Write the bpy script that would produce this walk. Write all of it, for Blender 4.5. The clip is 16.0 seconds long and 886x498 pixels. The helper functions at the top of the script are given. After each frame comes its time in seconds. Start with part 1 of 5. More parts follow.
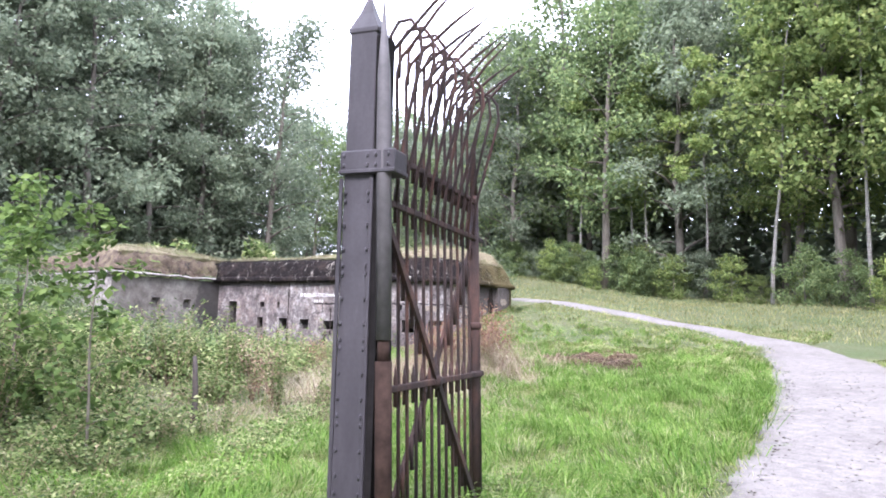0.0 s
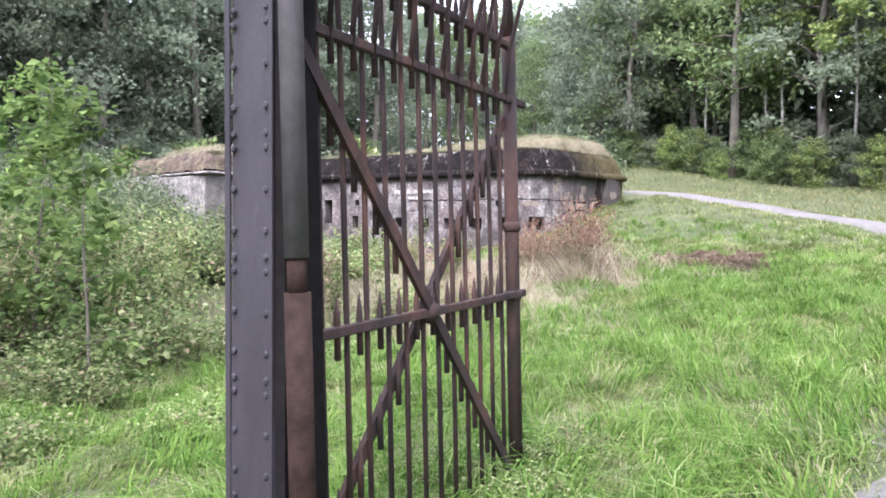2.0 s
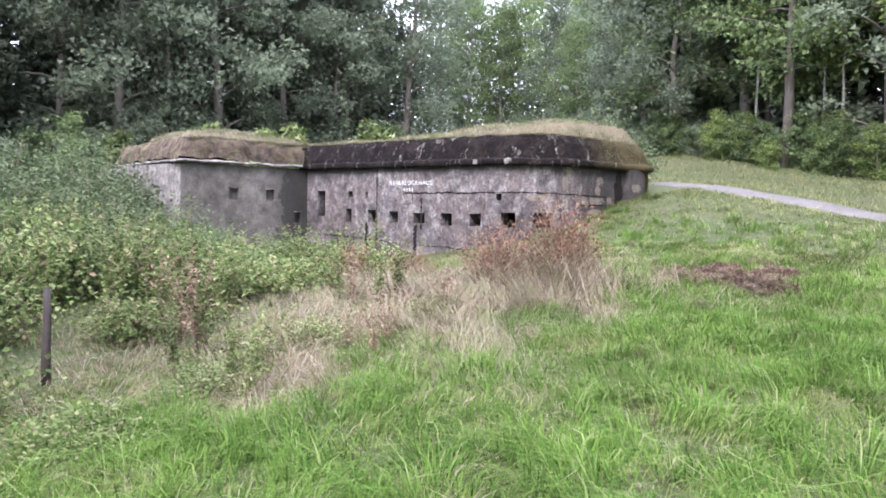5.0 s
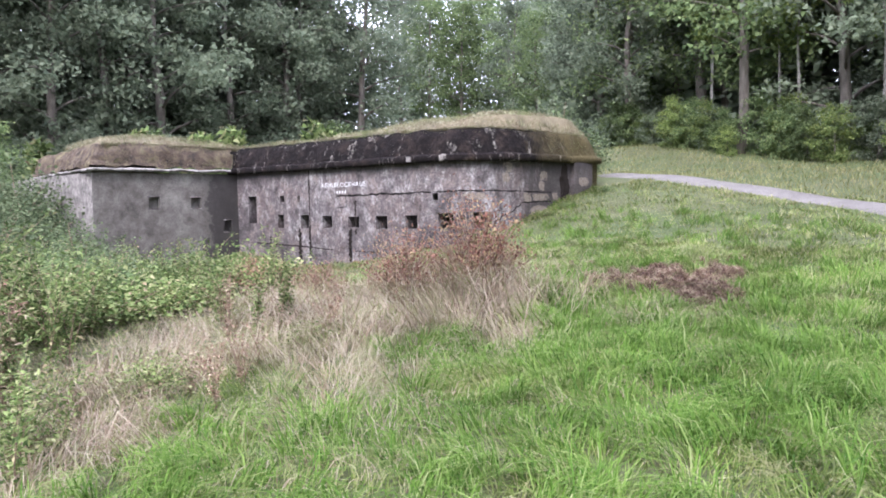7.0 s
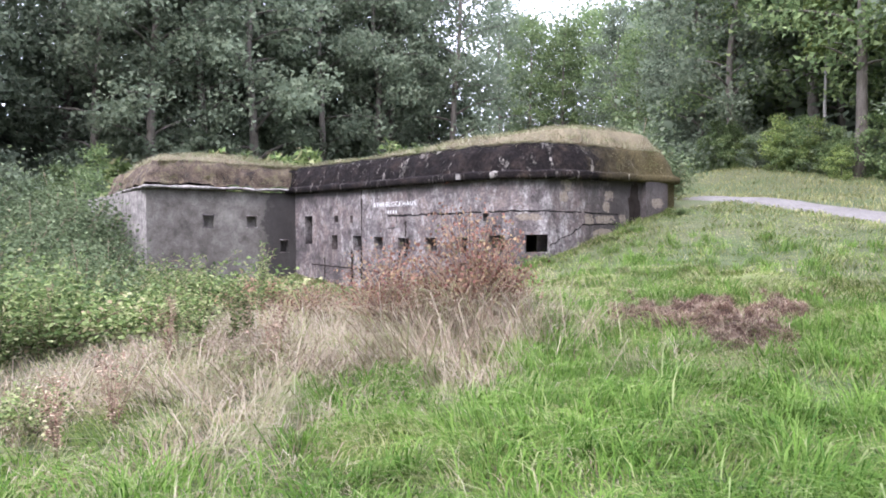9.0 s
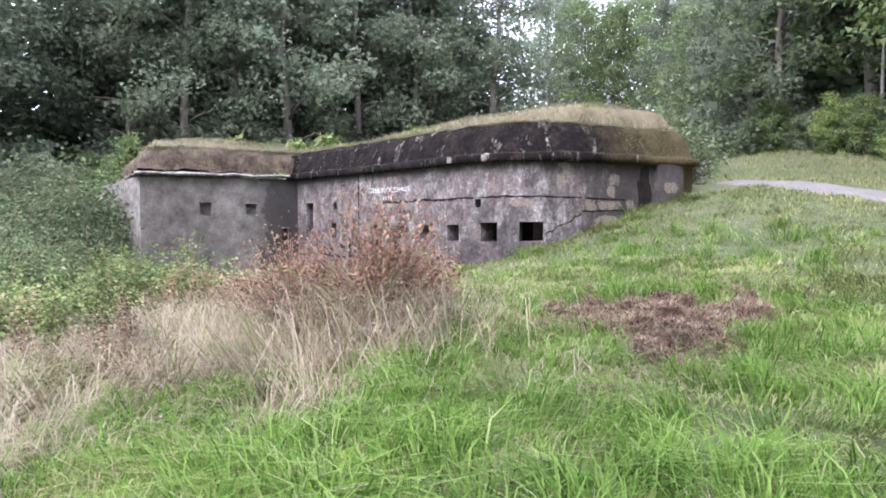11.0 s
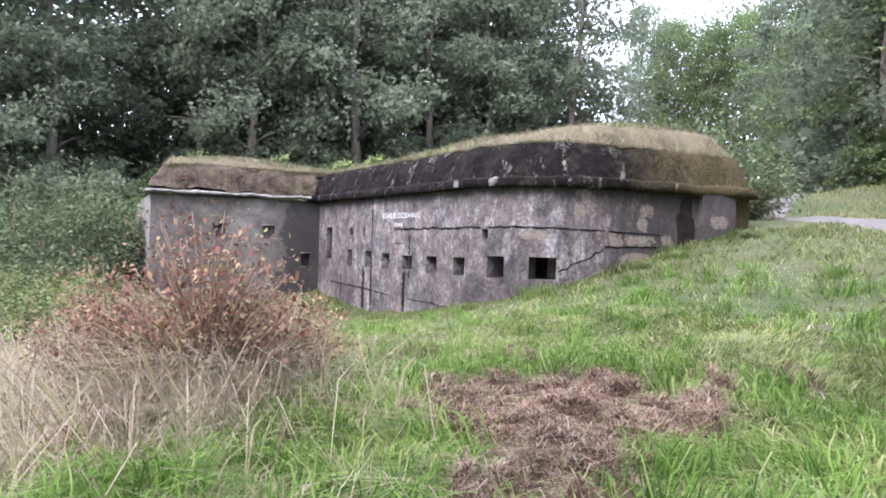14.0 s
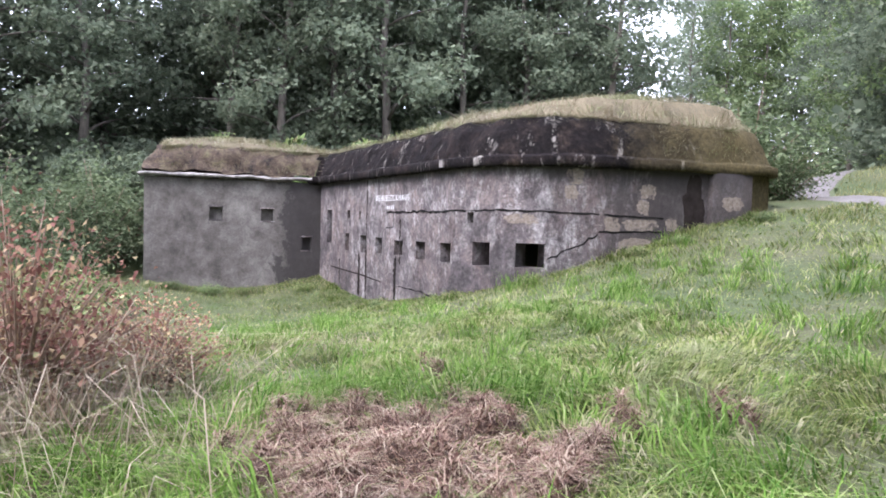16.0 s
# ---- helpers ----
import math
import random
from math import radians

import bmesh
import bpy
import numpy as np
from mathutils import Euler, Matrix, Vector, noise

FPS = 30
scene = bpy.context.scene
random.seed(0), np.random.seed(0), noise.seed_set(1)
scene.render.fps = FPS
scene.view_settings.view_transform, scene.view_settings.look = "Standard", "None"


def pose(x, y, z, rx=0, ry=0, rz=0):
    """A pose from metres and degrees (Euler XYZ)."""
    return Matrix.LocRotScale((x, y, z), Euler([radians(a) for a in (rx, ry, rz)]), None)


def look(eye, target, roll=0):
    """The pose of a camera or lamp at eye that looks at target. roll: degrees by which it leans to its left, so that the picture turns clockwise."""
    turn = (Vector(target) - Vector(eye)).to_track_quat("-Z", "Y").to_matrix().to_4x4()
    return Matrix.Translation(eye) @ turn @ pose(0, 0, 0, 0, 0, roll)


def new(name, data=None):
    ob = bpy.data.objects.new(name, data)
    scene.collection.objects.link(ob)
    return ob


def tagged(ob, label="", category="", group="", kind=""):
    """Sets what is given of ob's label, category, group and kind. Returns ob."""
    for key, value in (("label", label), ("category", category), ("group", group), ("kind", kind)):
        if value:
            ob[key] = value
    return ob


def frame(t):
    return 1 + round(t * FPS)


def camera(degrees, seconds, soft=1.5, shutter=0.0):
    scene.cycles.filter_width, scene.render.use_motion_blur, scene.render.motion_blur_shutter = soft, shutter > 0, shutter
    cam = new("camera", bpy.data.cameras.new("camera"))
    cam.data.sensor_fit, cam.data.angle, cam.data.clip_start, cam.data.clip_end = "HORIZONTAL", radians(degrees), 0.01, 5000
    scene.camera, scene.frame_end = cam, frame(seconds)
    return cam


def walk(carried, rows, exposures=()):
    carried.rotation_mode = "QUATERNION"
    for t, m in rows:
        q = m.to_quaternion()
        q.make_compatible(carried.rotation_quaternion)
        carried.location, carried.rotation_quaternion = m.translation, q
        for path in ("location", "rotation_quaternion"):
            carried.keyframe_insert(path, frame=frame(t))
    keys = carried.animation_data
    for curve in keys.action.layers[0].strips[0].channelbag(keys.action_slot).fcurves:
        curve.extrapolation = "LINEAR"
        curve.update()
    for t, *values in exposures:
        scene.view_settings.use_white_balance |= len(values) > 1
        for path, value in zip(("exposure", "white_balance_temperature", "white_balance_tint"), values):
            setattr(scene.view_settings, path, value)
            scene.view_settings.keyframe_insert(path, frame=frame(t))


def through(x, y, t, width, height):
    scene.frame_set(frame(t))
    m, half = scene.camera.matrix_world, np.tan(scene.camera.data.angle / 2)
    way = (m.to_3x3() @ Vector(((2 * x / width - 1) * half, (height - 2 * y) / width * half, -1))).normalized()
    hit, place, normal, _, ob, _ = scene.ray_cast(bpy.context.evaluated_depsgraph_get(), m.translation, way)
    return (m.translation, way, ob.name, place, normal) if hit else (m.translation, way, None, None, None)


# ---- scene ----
cam = camera(62.5, 16.0, 1.8)
PATH = [
    (0, (-0.139, 0.284, 1.489), (-1.318, 1.886, 1.700), 1.4),
    (0.5, (-0.263, 0.660, 1.449), (-1.507, 2.226, 1.475), 2.1),
    (1, (-0.457, 1.083, 1.494), (-1.611, 2.717, 1.461), 0.7),
    (1.5, (-0.662, 1.643, 1.487), (-2.041, 3.090, 1.477), 1.1),
    (2, (-0.773, 2.100, 1.534), (-2.198, 3.502, 1.456), 0.5),
    (2.5, (-0.919, 2.601, 1.564), (-2.398, 3.939, 1.419), -0.4),
    (3, (-1.081, 3.139, 1.561), (-2.666, 4.358, 1.562), 0.4),
    (3.5, (-1.140, 3.665, 1.669), (-2.703, 4.911, 1.593), 2.9),
    (4, (-1.122, 4.209, 1.682), (-2.684, 5.454, 1.577), 0.4),
    (4.2, (-1.176, 4.418, 1.713), (-2.654, 5.760, 1.601), 2.1),
    (6.3, (-1.989, 6.390, 1.932), (-3.599, 7.571, 1.820), -1.0),
    (6.5, (-1.945, 6.506, 1.937), (-3.502, 7.762, 1.899), -1.1),
    (7, (-2.018, 7.019, 1.926), (-3.492, 8.366, 1.801), -1.2),
    (7.5, (-2.109, 7.599, 1.891), (-3.738, 8.759, 1.825), 0.2),
    (8, (-2.148, 8.133, 1.972), (-3.812, 9.243, 1.976), -0.5),
    (8.2, (-2.213, 8.344, 1.924), (-3.850, 9.492, 1.876), 0.2),
    (10.3, (-2.328, 10.478, 1.696), (-4.073, 11.457, 1.714), -0.2),
    (10.5, (-2.353, 10.704, 1.715), (-4.134, 11.614, 1.706), 1.1),
    (11, (-2.418, 11.140, 1.716), (-4.160, 12.119, 1.639), -0.4),
    (11.5, (-2.551, 11.613, 1.788), (-4.259, 12.637, 1.607), 1.1),
    (12, (-2.734, 12.086, 1.755), (-4.513, 12.985, 1.593), 1.6),
    (12.5, (-2.819, 12.440, 1.822), (-4.576, 13.395, 1.790), 1.4),
    (13, (-3.034, 12.877, 1.873), (-4.862, 13.689, 1.891), 0.8),
    (13.5, (-3.214, 13.357, 1.821), (-5.091, 14.048, 1.790), 1.1),
    (14, (-3.336, 13.782, 1.847), (-5.193, 14.526, 1.838), 1.6),
    (14.5, (-3.560, 14.177, 1.903), (-5.386, 14.975, 1.735), 0.3),
    (15, (-3.687, 14.592, 1.896), (-5.611, 15.129, 1.801), 2.3),
    (15.5, (-3.805, 14.974, 1.909), (-5.726, 15.529, 1.877), 3.0),
    (16, (-3.887, 15.378, 1.981), (-5.791, 15.987, 1.912), 1.4),
]
EXPOSURES = [(t, stops + 0.08, 5750, 24) for t, stops in ((0.0, 2.28), (1.5, 2.24), (3.5, 2.24), (4.2, 1.98), (6.5, 1.86), (7.5, 1.82), (8.0, 1.92), (11.0, 1.88), (12.5, 1.78), (13.5, 2.03), (14.5, 1.7), (15.0, 1.9), (16.0, 1.87))]
walk(cam, [(t, look(eye, target, roll)) for t, eye, target, roll in PATH], EXPOSURES)

# ---- world and light ----
SUN_EL, SUN_AZ = radians(48), radians(150)
world = bpy.data.worlds.new("overcast_sky")
scene.world = world
world.use_nodes = True
wn, wl = world.node_tree.nodes, world.node_tree.links
wn.clear()
sky = wn.new("ShaderNodeTexSky")
sky.sky_type, sky.sun_disc, sky.sun_elevation, sky.sun_rotation = "NISHITA", False, SUN_EL, SUN_AZ
sky.dust_density, sky.air_density, sky.ozone_density = 4.0, 1.0, 1.0
cloud = wn.new("ShaderNodeMix")
cloud.data_type = "RGBA"
cloud.inputs[0].default_value = 0.82
cloud.inputs[7].default_value = (9.6, 9.9, 10.4, 1)
bg, wout = wn.new("ShaderNodeBackground"), wn.new("ShaderNodeOutputWorld")
bg.inputs[1].default_value = 0.13
wl.new(sky.outputs[0], cloud.inputs[6])
wl.new(cloud.outputs[2], bg.inputs[0])
wl.new(bg.outputs[0], wout.inputs[0])
sun = new("sun", bpy.data.lights.new("sun", "SUN"))
sun.data.energy, sun.data.angle, sun.data.color = 1.5, radians(14), (1.0, 0.95, 0.86)
sun.matrix_world = look((0, 0, 30), (0 - math.sin(SUN_AZ) * math.cos(SUN_EL), 0 - math.cos(SUN_AZ) * math.cos(SUN_EL), 30 - math.sin(SUN_EL)))

# ---- helpers of this scene ----
rng = np.random.default_rng(7)


def mat(name, build, rough=0.9):
    m = bpy.data.materials.new(name)
    m.use_nodes = True
    nt = m.node_tree
    b = nt.nodes["Principled BSDF"]
    b.inputs["Roughness"].default_value = rough
    build(nt, b)
    return m


def link(nt, a, b):
    nt.links.new(a, b)


def coords(nt, scale=(1, 1, 1)):
    g = nt.nodes.new("ShaderNodeNewGeometry")
    mp = nt.nodes.new("ShaderNodeMapping")
    mp.inputs["Scale"].default_value = scale
    link(nt, g.outputs["Position"], mp.inputs[0])
    return mp.outputs[0]


def tex(nt, scale, detail=6, rough=0.6, stretch=(1, 1, 1), distort=0.0):
    n = nt.nodes.new("ShaderNodeTexNoise")
    n.inputs["Scale"].default_value, n.inputs["Detail"].default_value = scale, detail
    n.inputs["Roughness"].default_value, n.inputs["Distortion"].default_value = rough, distort
    link(nt, coords(nt, stretch), n.inputs["Vector"])
    return n.outputs["Fac"]


def ramp(nt, fac, stops):
    r = nt.nodes.new("ShaderNodeValToRGB")
    while len(r.color_ramp.elements) < len(stops):
        r.color_ramp.elements.new(0.5)
    for e, (p, c) in zip(r.color_ramp.elements, stops):
        e.position, e.color = p, (*c, 1) if len(c) == 3 else c
    link(nt, fac, r.inputs[0])
    return r.outputs[0]


def mix(nt, fac, a, b, mode="MIX"):
    n = nt.nodes.new("ShaderNodeMix")
    n.data_type, n.blend_type = "RGBA", mode
    for v, i in ((fac, 0), (a, 6), (b, 7)):
        if isinstance(v, (int, float)):
            n.inputs[i].default_value = v
        elif isinstance(v, tuple):
            n.inputs[i].default_value = (*v, 1)
        else:
            link(nt, v, n.inputs[i])
    return n.outputs[2]


def bump(nt, b, height, strength=0.5, dist=0.02):
    n = nt.nodes.new("ShaderNodeBump")
    n.inputs["Strength"].default_value, n.inputs["Distance"].default_value = strength, dist
    link(nt, height, n.inputs["Height"])
    link(nt, n.outputs[0], b.inputs["Normal"])


def mesh_np(name, verts, polys, material, smooth=False):
    """verts: (n, 3) array; polys: list of (k, m) index arrays."""
    me = bpy.data.meshes.new(name)
    verts = np.asarray(verts, np.float32)
    me.vertices.add(len(verts))
    me.vertices.foreach_set("co", verts.ravel())
    polys = [np.asarray(p, np.int32) for p in polys if len(p)]
    idx = np.concatenate([p.ravel() for p in polys])
    tot = np.concatenate([np.full(len(p), p.shape[1], np.int32) for p in polys])
    me.loops.add(len(idx))
    me.loops.foreach_set("vertex_index", idx)
    me.polygons.add(len(tot))
    me.polygons.foreach_set("loop_start", np.concatenate([[0], np.cumsum(tot)[:-1]]).astype(np.int32))
    me.polygons.foreach_set("loop_total", tot)
    if smooth:
        me.polygons.foreach_set("use_smooth", np.ones(len(tot), bool))
    me.update(calc_edges=True)
    me.materials.append(material)
    return me


def part(name, data, material, parent, label=""):
    """Links a bmesh or a mesh as one object under a thing or a part."""
    if isinstance(data, bmesh.types.BMesh):
        me = bpy.data.meshes.new(name)
        data.to_mesh(me)
        data.free()
        me.materials.append(material)
        data = me
    ob = new(name, data)
    ob.parent = parent
    if label:
        tagged(ob, label)
    return ob


def thing(name, m, label, category, group="", kind=""):
    ob = new(name)
    ob.matrix_basis = m
    return tagged(ob, label, category, group, kind)


def solid(name, data, material, label, category, kind="", group=""):
    if isinstance(data, bmesh.types.BMesh):
        me = bpy.data.meshes.new(name)
        data.to_mesh(me)
        data.free()
        me.materials.append(material)
        data = me
    return tagged(new(name, data), label, category, group, kind)


def frames_along(pts):
    pts = np.asarray(pts, float)
    d = np.gradient(pts, axis=0)
    return pts, d / np.linalg.norm(d, axis=1)[:, None]


def tube(pts, radii, sides=8):
    """Vertices and quads of a round tapered tube along a polyline, closed at its ends."""
    pts, d = frames_along(pts)
    ref = np.array([0.31, 0.17, 0.93]) if abs(d[0][2]) < 0.8 else np.array([0.9, 0.3, 0.1])
    a = np.linspace(0, 2 * np.pi, sides, endpoint=False)
    vs = []
    for p, t, r in zip(pts, d, np.broadcast_to(radii, len(pts))):
        u = np.cross(t, ref)
        u /= np.linalg.norm(u)
        v = np.cross(t, u)
        vs.append(p + r * (np.cos(a)[:, None] * u + np.sin(a)[:, None] * v))
    n = len(pts)
    i, j = np.meshgrid(np.arange(n - 1), np.arange(sides), indexing="ij")
    k = (j + 1) % sides
    quads = np.stack([i * sides + j, i * sides + k, (i + 1) * sides + k, (i + 1) * sides + j], -1).reshape(-1, 4)
    tip = np.array([[n * sides, (s + 1) % sides, s] for s in range(sides)] + [[n * sides + 1, (n - 1) * sides + s, (n - 1) * sides + (s + 1) % sides] for s in range(sides)])
    return np.concatenate(vs + [pts[:1], pts[-1:]]), quads, tip


def gather(pieces):
    """Joins (verts, polys, polys, ...) pieces into one set of arrays."""
    vs, by, off = [], {}, 0
    for v, *ps in pieces:
        vs.append(v)
        for p in ps:
            if len(p):
                by.setdefault(p.shape[1], []).append(p + off)
        off += len(v)
    return np.concatenate(vs), [np.concatenate(x) for x in by.values()]


def leaves(centres, size, droop=0.35, slim=0.55):
    """Pointed leaves, folded along the rib: 4 vertices and 2 triangles each."""
    n = len(centres)
    size = np.broadcast_to(size, n)[:, None] * rng.uniform(0.65, 1.3, (n, 1))
    az, el = rng.uniform(0, 2 * np.pi, n), rng.normal(-droop, 0.45, n)
    d = np.stack([np.cos(az) * np.cos(el), np.sin(az) * np.cos(el), np.sin(el)], -1)
    s = np.cross(d, rng.normal(0, 0.35, (n, 3)) + [0, 0, 1])
    s /= np.linalg.norm(s, axis=1)[:, None]
    up = np.cross(s, d)
    mid = centres + 0.5 * size * d
    w = 0.5 * slim * size
    v = np.stack([centres, mid + w * s + 0.12 * size * up, centres + size * d, mid - w * s + 0.12 * size * up], 1).reshape(-1, 3)
    b = np.arange(n)[:, None] * 4
    return v, np.concatenate([b + [0, 1, 2], b + [0, 2, 3]])


def lay(x, y):
    """The way in which the grass lies over, wandering from tuft to tuft."""
    return 2.6 * np.sin(1.9 * x + 1.3 * np.sin(2.3 * y)) + 2.2 * np.sin(2.7 * y + 1.7 * np.sin(1.6 * x)) + 0.9 * np.sin(6.1 * x - 4.3 * y)


def blades(roots, height, width, lean=0.35, bend=0.5, loose=None):
    """Grass blades: a quad and a tip triangle each."""
    n = len(roots)
    h = (np.broadcast_to(height, n) * rng.uniform(0.45, 1.25, n))[:, None]
    w = np.broadcast_to(width, n)[:, None] * rng.uniform(0.7, 1.3, (n, 1))
    az = rng.uniform(0, 2 * np.pi, n) if loose is None else lay(roots[:, 0], roots[:, 1]) + rng.normal(0, loose, n)
    d = np.stack([np.cos(az), np.sin(az), np.zeros(n)], -1)
    az2 = az + rng.normal(0, 0.8, n)
    s = np.stack([-np.sin(az2), np.cos(az2), np.zeros(n)], -1)
    l = np.abs(rng.normal(lean, 0.2, n))[:, None]
    k = np.abs(rng.normal(bend, 0.3, n))[:, None]
    mid = roots + h * (0.55 * l * d + np.array([0, 0, 0.6]))
    tip = roots + h * ((l + k) * d + np.array([0, 0, 1.0]) - 0.35 * k * np.array([0, 0, 1.0]))
    v = np.stack([roots - w * s / 2, roots + w * s / 2, mid + w * s * 0.4, mid - w * s * 0.4, tip], 1).reshape(-1, 3)
    b = np.arange(n)[:, None] * 5
    return v, b + [0, 1, 2, 3], b + [3, 2, 4]


def leaf_mat(name, stops, through=0.35, rough=0.8, gloss=0.15, patches=()):
    def build(nt, b):
        g = nt.nodes.new("ShaderNodeNewGeometry")
        o = nt.nodes.new("ShaderNodeObjectInfo")
        c = ramp(nt, g.outputs["Random Per Island"], stops)
        hue = nt.nodes.new("ShaderNodeHueSaturation")
        mr = nt.nodes.new("ShaderNodeMapRange")
        mr.inputs[3].default_value, mr.inputs[4].default_value = 0.7, 1.3
        link(nt, o.outputs["Random"], mr.inputs[0])
        link(nt, mr.outputs[0], hue.inputs["Value"])
        link(nt, c, hue.inputs["Color"])
        m = mix(nt, 1.0, hue.outputs[0], ramp(nt, tex(nt, 0.7, 3), [(0.3, (0.65, 0.68, 0.65)), (0.7, (1.0, 1.0, 0.95))]), "MULTIPLY")
        for scale, lo, hi, amount, col in patches:
            m = mix(nt, ramp(nt, tex(nt, scale, 4, 0.6, distort=0.6), [(lo, (0, 0, 0)), (hi, (amount,) * 3)]), m, col)
        link(nt, m, b.inputs["Base Color"])
        b.inputs["Specular IOR Level"].default_value = gloss
        tr = nt.nodes.new("ShaderNodeBsdfTranslucent")
        link(nt, m, tr.inputs[0])
        mx = nt.nodes.new("ShaderNodeMixShader")
        mx.inputs[0].default_value = through
        link(nt, b.outputs[0], mx.inputs[1])
        link(nt, tr.outputs[0], mx.inputs[2])
        link(nt, mx.outputs[0], nt.nodes["Material Output"].inputs[0])
    return mat(name, build, rough)


# ---- materials ----
def _soil(nt, b):
    big, fine = tex(nt, 0.35, 5), tex(nt, 9, 8, 0.7)
    c = mix(nt, ramp(nt, big, [(0.4, (0, 0, 0)), (0.6, (1, 1, 1))]), (0.055, 0.08, 0.022), (0.085, 0.092, 0.038))
    c = mix(nt, 0.75, c, ramp(nt, fine, [(0.25, (0.35, 0.33, 0.3)), (0.75, (1.3, 1.3, 1.2))]), "MULTIPLY")
    link(nt, c, b.inputs["Base Color"])
    bump(nt, b, fine, 0.9, 0.06)


def _road(nt, b):
    grit, spots, big = tex(nt, 60, 4, 0.8), tex(nt, 7, 6, 0.7), tex(nt, 0.8, 4)
    c = ramp(nt, grit, [(0.35, (0.085, 0.079, 0.075)), (0.65, (0.225, 0.212, 0.2))])
    c = mix(nt, 0.6, c, ramp(nt, spots, [(0.38, (0.5, 0.48, 0.46)), (0.6, (1.08, 1.06, 1.03))]), "MULTIPLY")
    c = mix(nt, 0.5, c, ramp(nt, big, [(0.38, (0.62, 0.59, 0.56)), (0.6, (1.06, 1.05, 1.04))]), "MULTIPLY")
    link(nt, c, b.inputs["Base Color"])
    bump(nt, b, grit, 0.6, 0.01)


def place(nt, axis):
    g = nt.nodes.new("ShaderNodeNewGeometry")
    s = nt.nodes.new("ShaderNodeSeparateXYZ")
    link(nt, g.outputs["Position"], s.inputs[0])
    return s.outputs[axis]


def calc(nt, op, a, b):
    n = nt.nodes.new("ShaderNodeMath")
    n.operation = op
    for v, i in ((a, 0), (b, 1)):
        if isinstance(v, (int, float)):
            n.inputs[i].default_value = v
        else:
            link(nt, v, n.inputs[i])
    return n.outputs[0]


def _concrete(nt, b):
    c, rough_h = concrete_colour(nt)
    link(nt, c, b.inputs["Base Color"])
    bump(nt, b, rough_h, 1.0, 0.06)


def concrete_colour(nt):
    """Purplish grey board-marked concrete with limewash, spots and black growth; also its relief."""
    big, mid, fine = tex(nt, 0.55, 9, 0.72), tex(nt, 2.3, 10, 0.8), tex(nt, 14, 9, 0.85)
    streak, run = tex(nt, 1.0, 9, 0.8, (1.7, 1.7, 0.42)), tex(nt, 1.0, 9, 0.85, (3.4, 3.4, 1.9))
    c = ramp(nt, big, [(0.34, (0.05, 0.043, 0.044)), (0.46, (0.1, 0.089, 0.089)), (0.56, (0.155, 0.142, 0.141)), (0.7, (0.21, 0.196, 0.19))])
    c = mix(nt, 0.75, c, ramp(nt, streak, [(0.38, (0.45, 0.42, 0.42)), (0.5, (0.95, 0.93, 0.93)), (0.62, (1.3, 1.29, 1.28))]), "MULTIPLY")
    c = mix(nt, ramp(nt, tex(nt, 1.1, 7, 0.75), [(0.46, (0, 0, 0)), (0.6, (0.6, 0.6, 0.6))]), c, (0.15, 0.112, 0.1))
    lime = mix(nt, 1.0, ramp(nt, run, [(0.5, (0, 0, 0)), (0.58, (1, 1, 1))]), ramp(nt, big, [(0.42, (0.1, 0.1, 0.1)), (0.56, (0.9, 0.9, 0.9))]), "MULTIPLY")
    c = mix(nt, lime, c, (0.33, 0.32, 0.315))
    c = mix(nt, 0.9, c, ramp(nt, mid, [(0.38, (0.4, 0.37, 0.37)), (0.5, (0.95, 0.93, 0.92)), (0.62, (1.35, 1.33, 1.3))]), "MULTIPLY")
    c = mix(nt, 0.85, c, ramp(nt, fine, [(0.38, (0.35, 0.35, 0.35)), (0.5, (0.95, 0.95, 0.95)), (0.62, (1.55, 1.54, 1.52))]), "MULTIPLY")
    # black damp growth, ragged, thickest at the overgrown end of the front
    grow = calc(nt, "ADD", calc(nt, "MULTIPLY", calc(nt, "SUBTRACT", place(nt, 1), 21.4), 0.1), calc(nt, "ADD", calc(nt, "MULTIPLY", mid, 0.9), calc(nt, "MULTIPLY", streak, 0.9)))
    c = mix(nt, ramp(nt, grow, [(0.9, (0, 0, 0)), (1.12, (0.8, 0.8, 0.8))]), c, (0.036, 0.03, 0.027))
    # darker in streaks towards the cornice
    high_dark = calc(nt, "ADD", calc(nt, "MULTIPLY", calc(nt, "SUBTRACT", place(nt, 2), 2.66), 0.55), streak)
    c = mix(nt, ramp(nt, high_dark, [(0.52, (0, 0, 0)), (0.66, (0.75, 0.75, 0.75))]), c, (0.035, 0.03, 0.03))
    return c, mix(nt, 0.6, mid, fine)


def _sandstone(nt, b):
    c, rough_h = concrete_colour(nt)
    rag, fine = tex(nt, 4.5, 9, 0.8), tex(nt, 22, 8, 0.8)
    tan = ramp(nt, fine, [(0.36, (0.11, 0.088, 0.07)), (0.5, (0.19, 0.158, 0.125)), (0.64, (0.3, 0.262, 0.215))])
    c = mix(nt, ramp(nt, rag, [(0.4, (0, 0, 0)), (0.48, (1, 1, 1))]), c, tan)
    link(nt, c, b.inputs["Base Color"])
    bump(nt, b, mix(nt, 0.5, rag, fine), 1.0, 0.05)


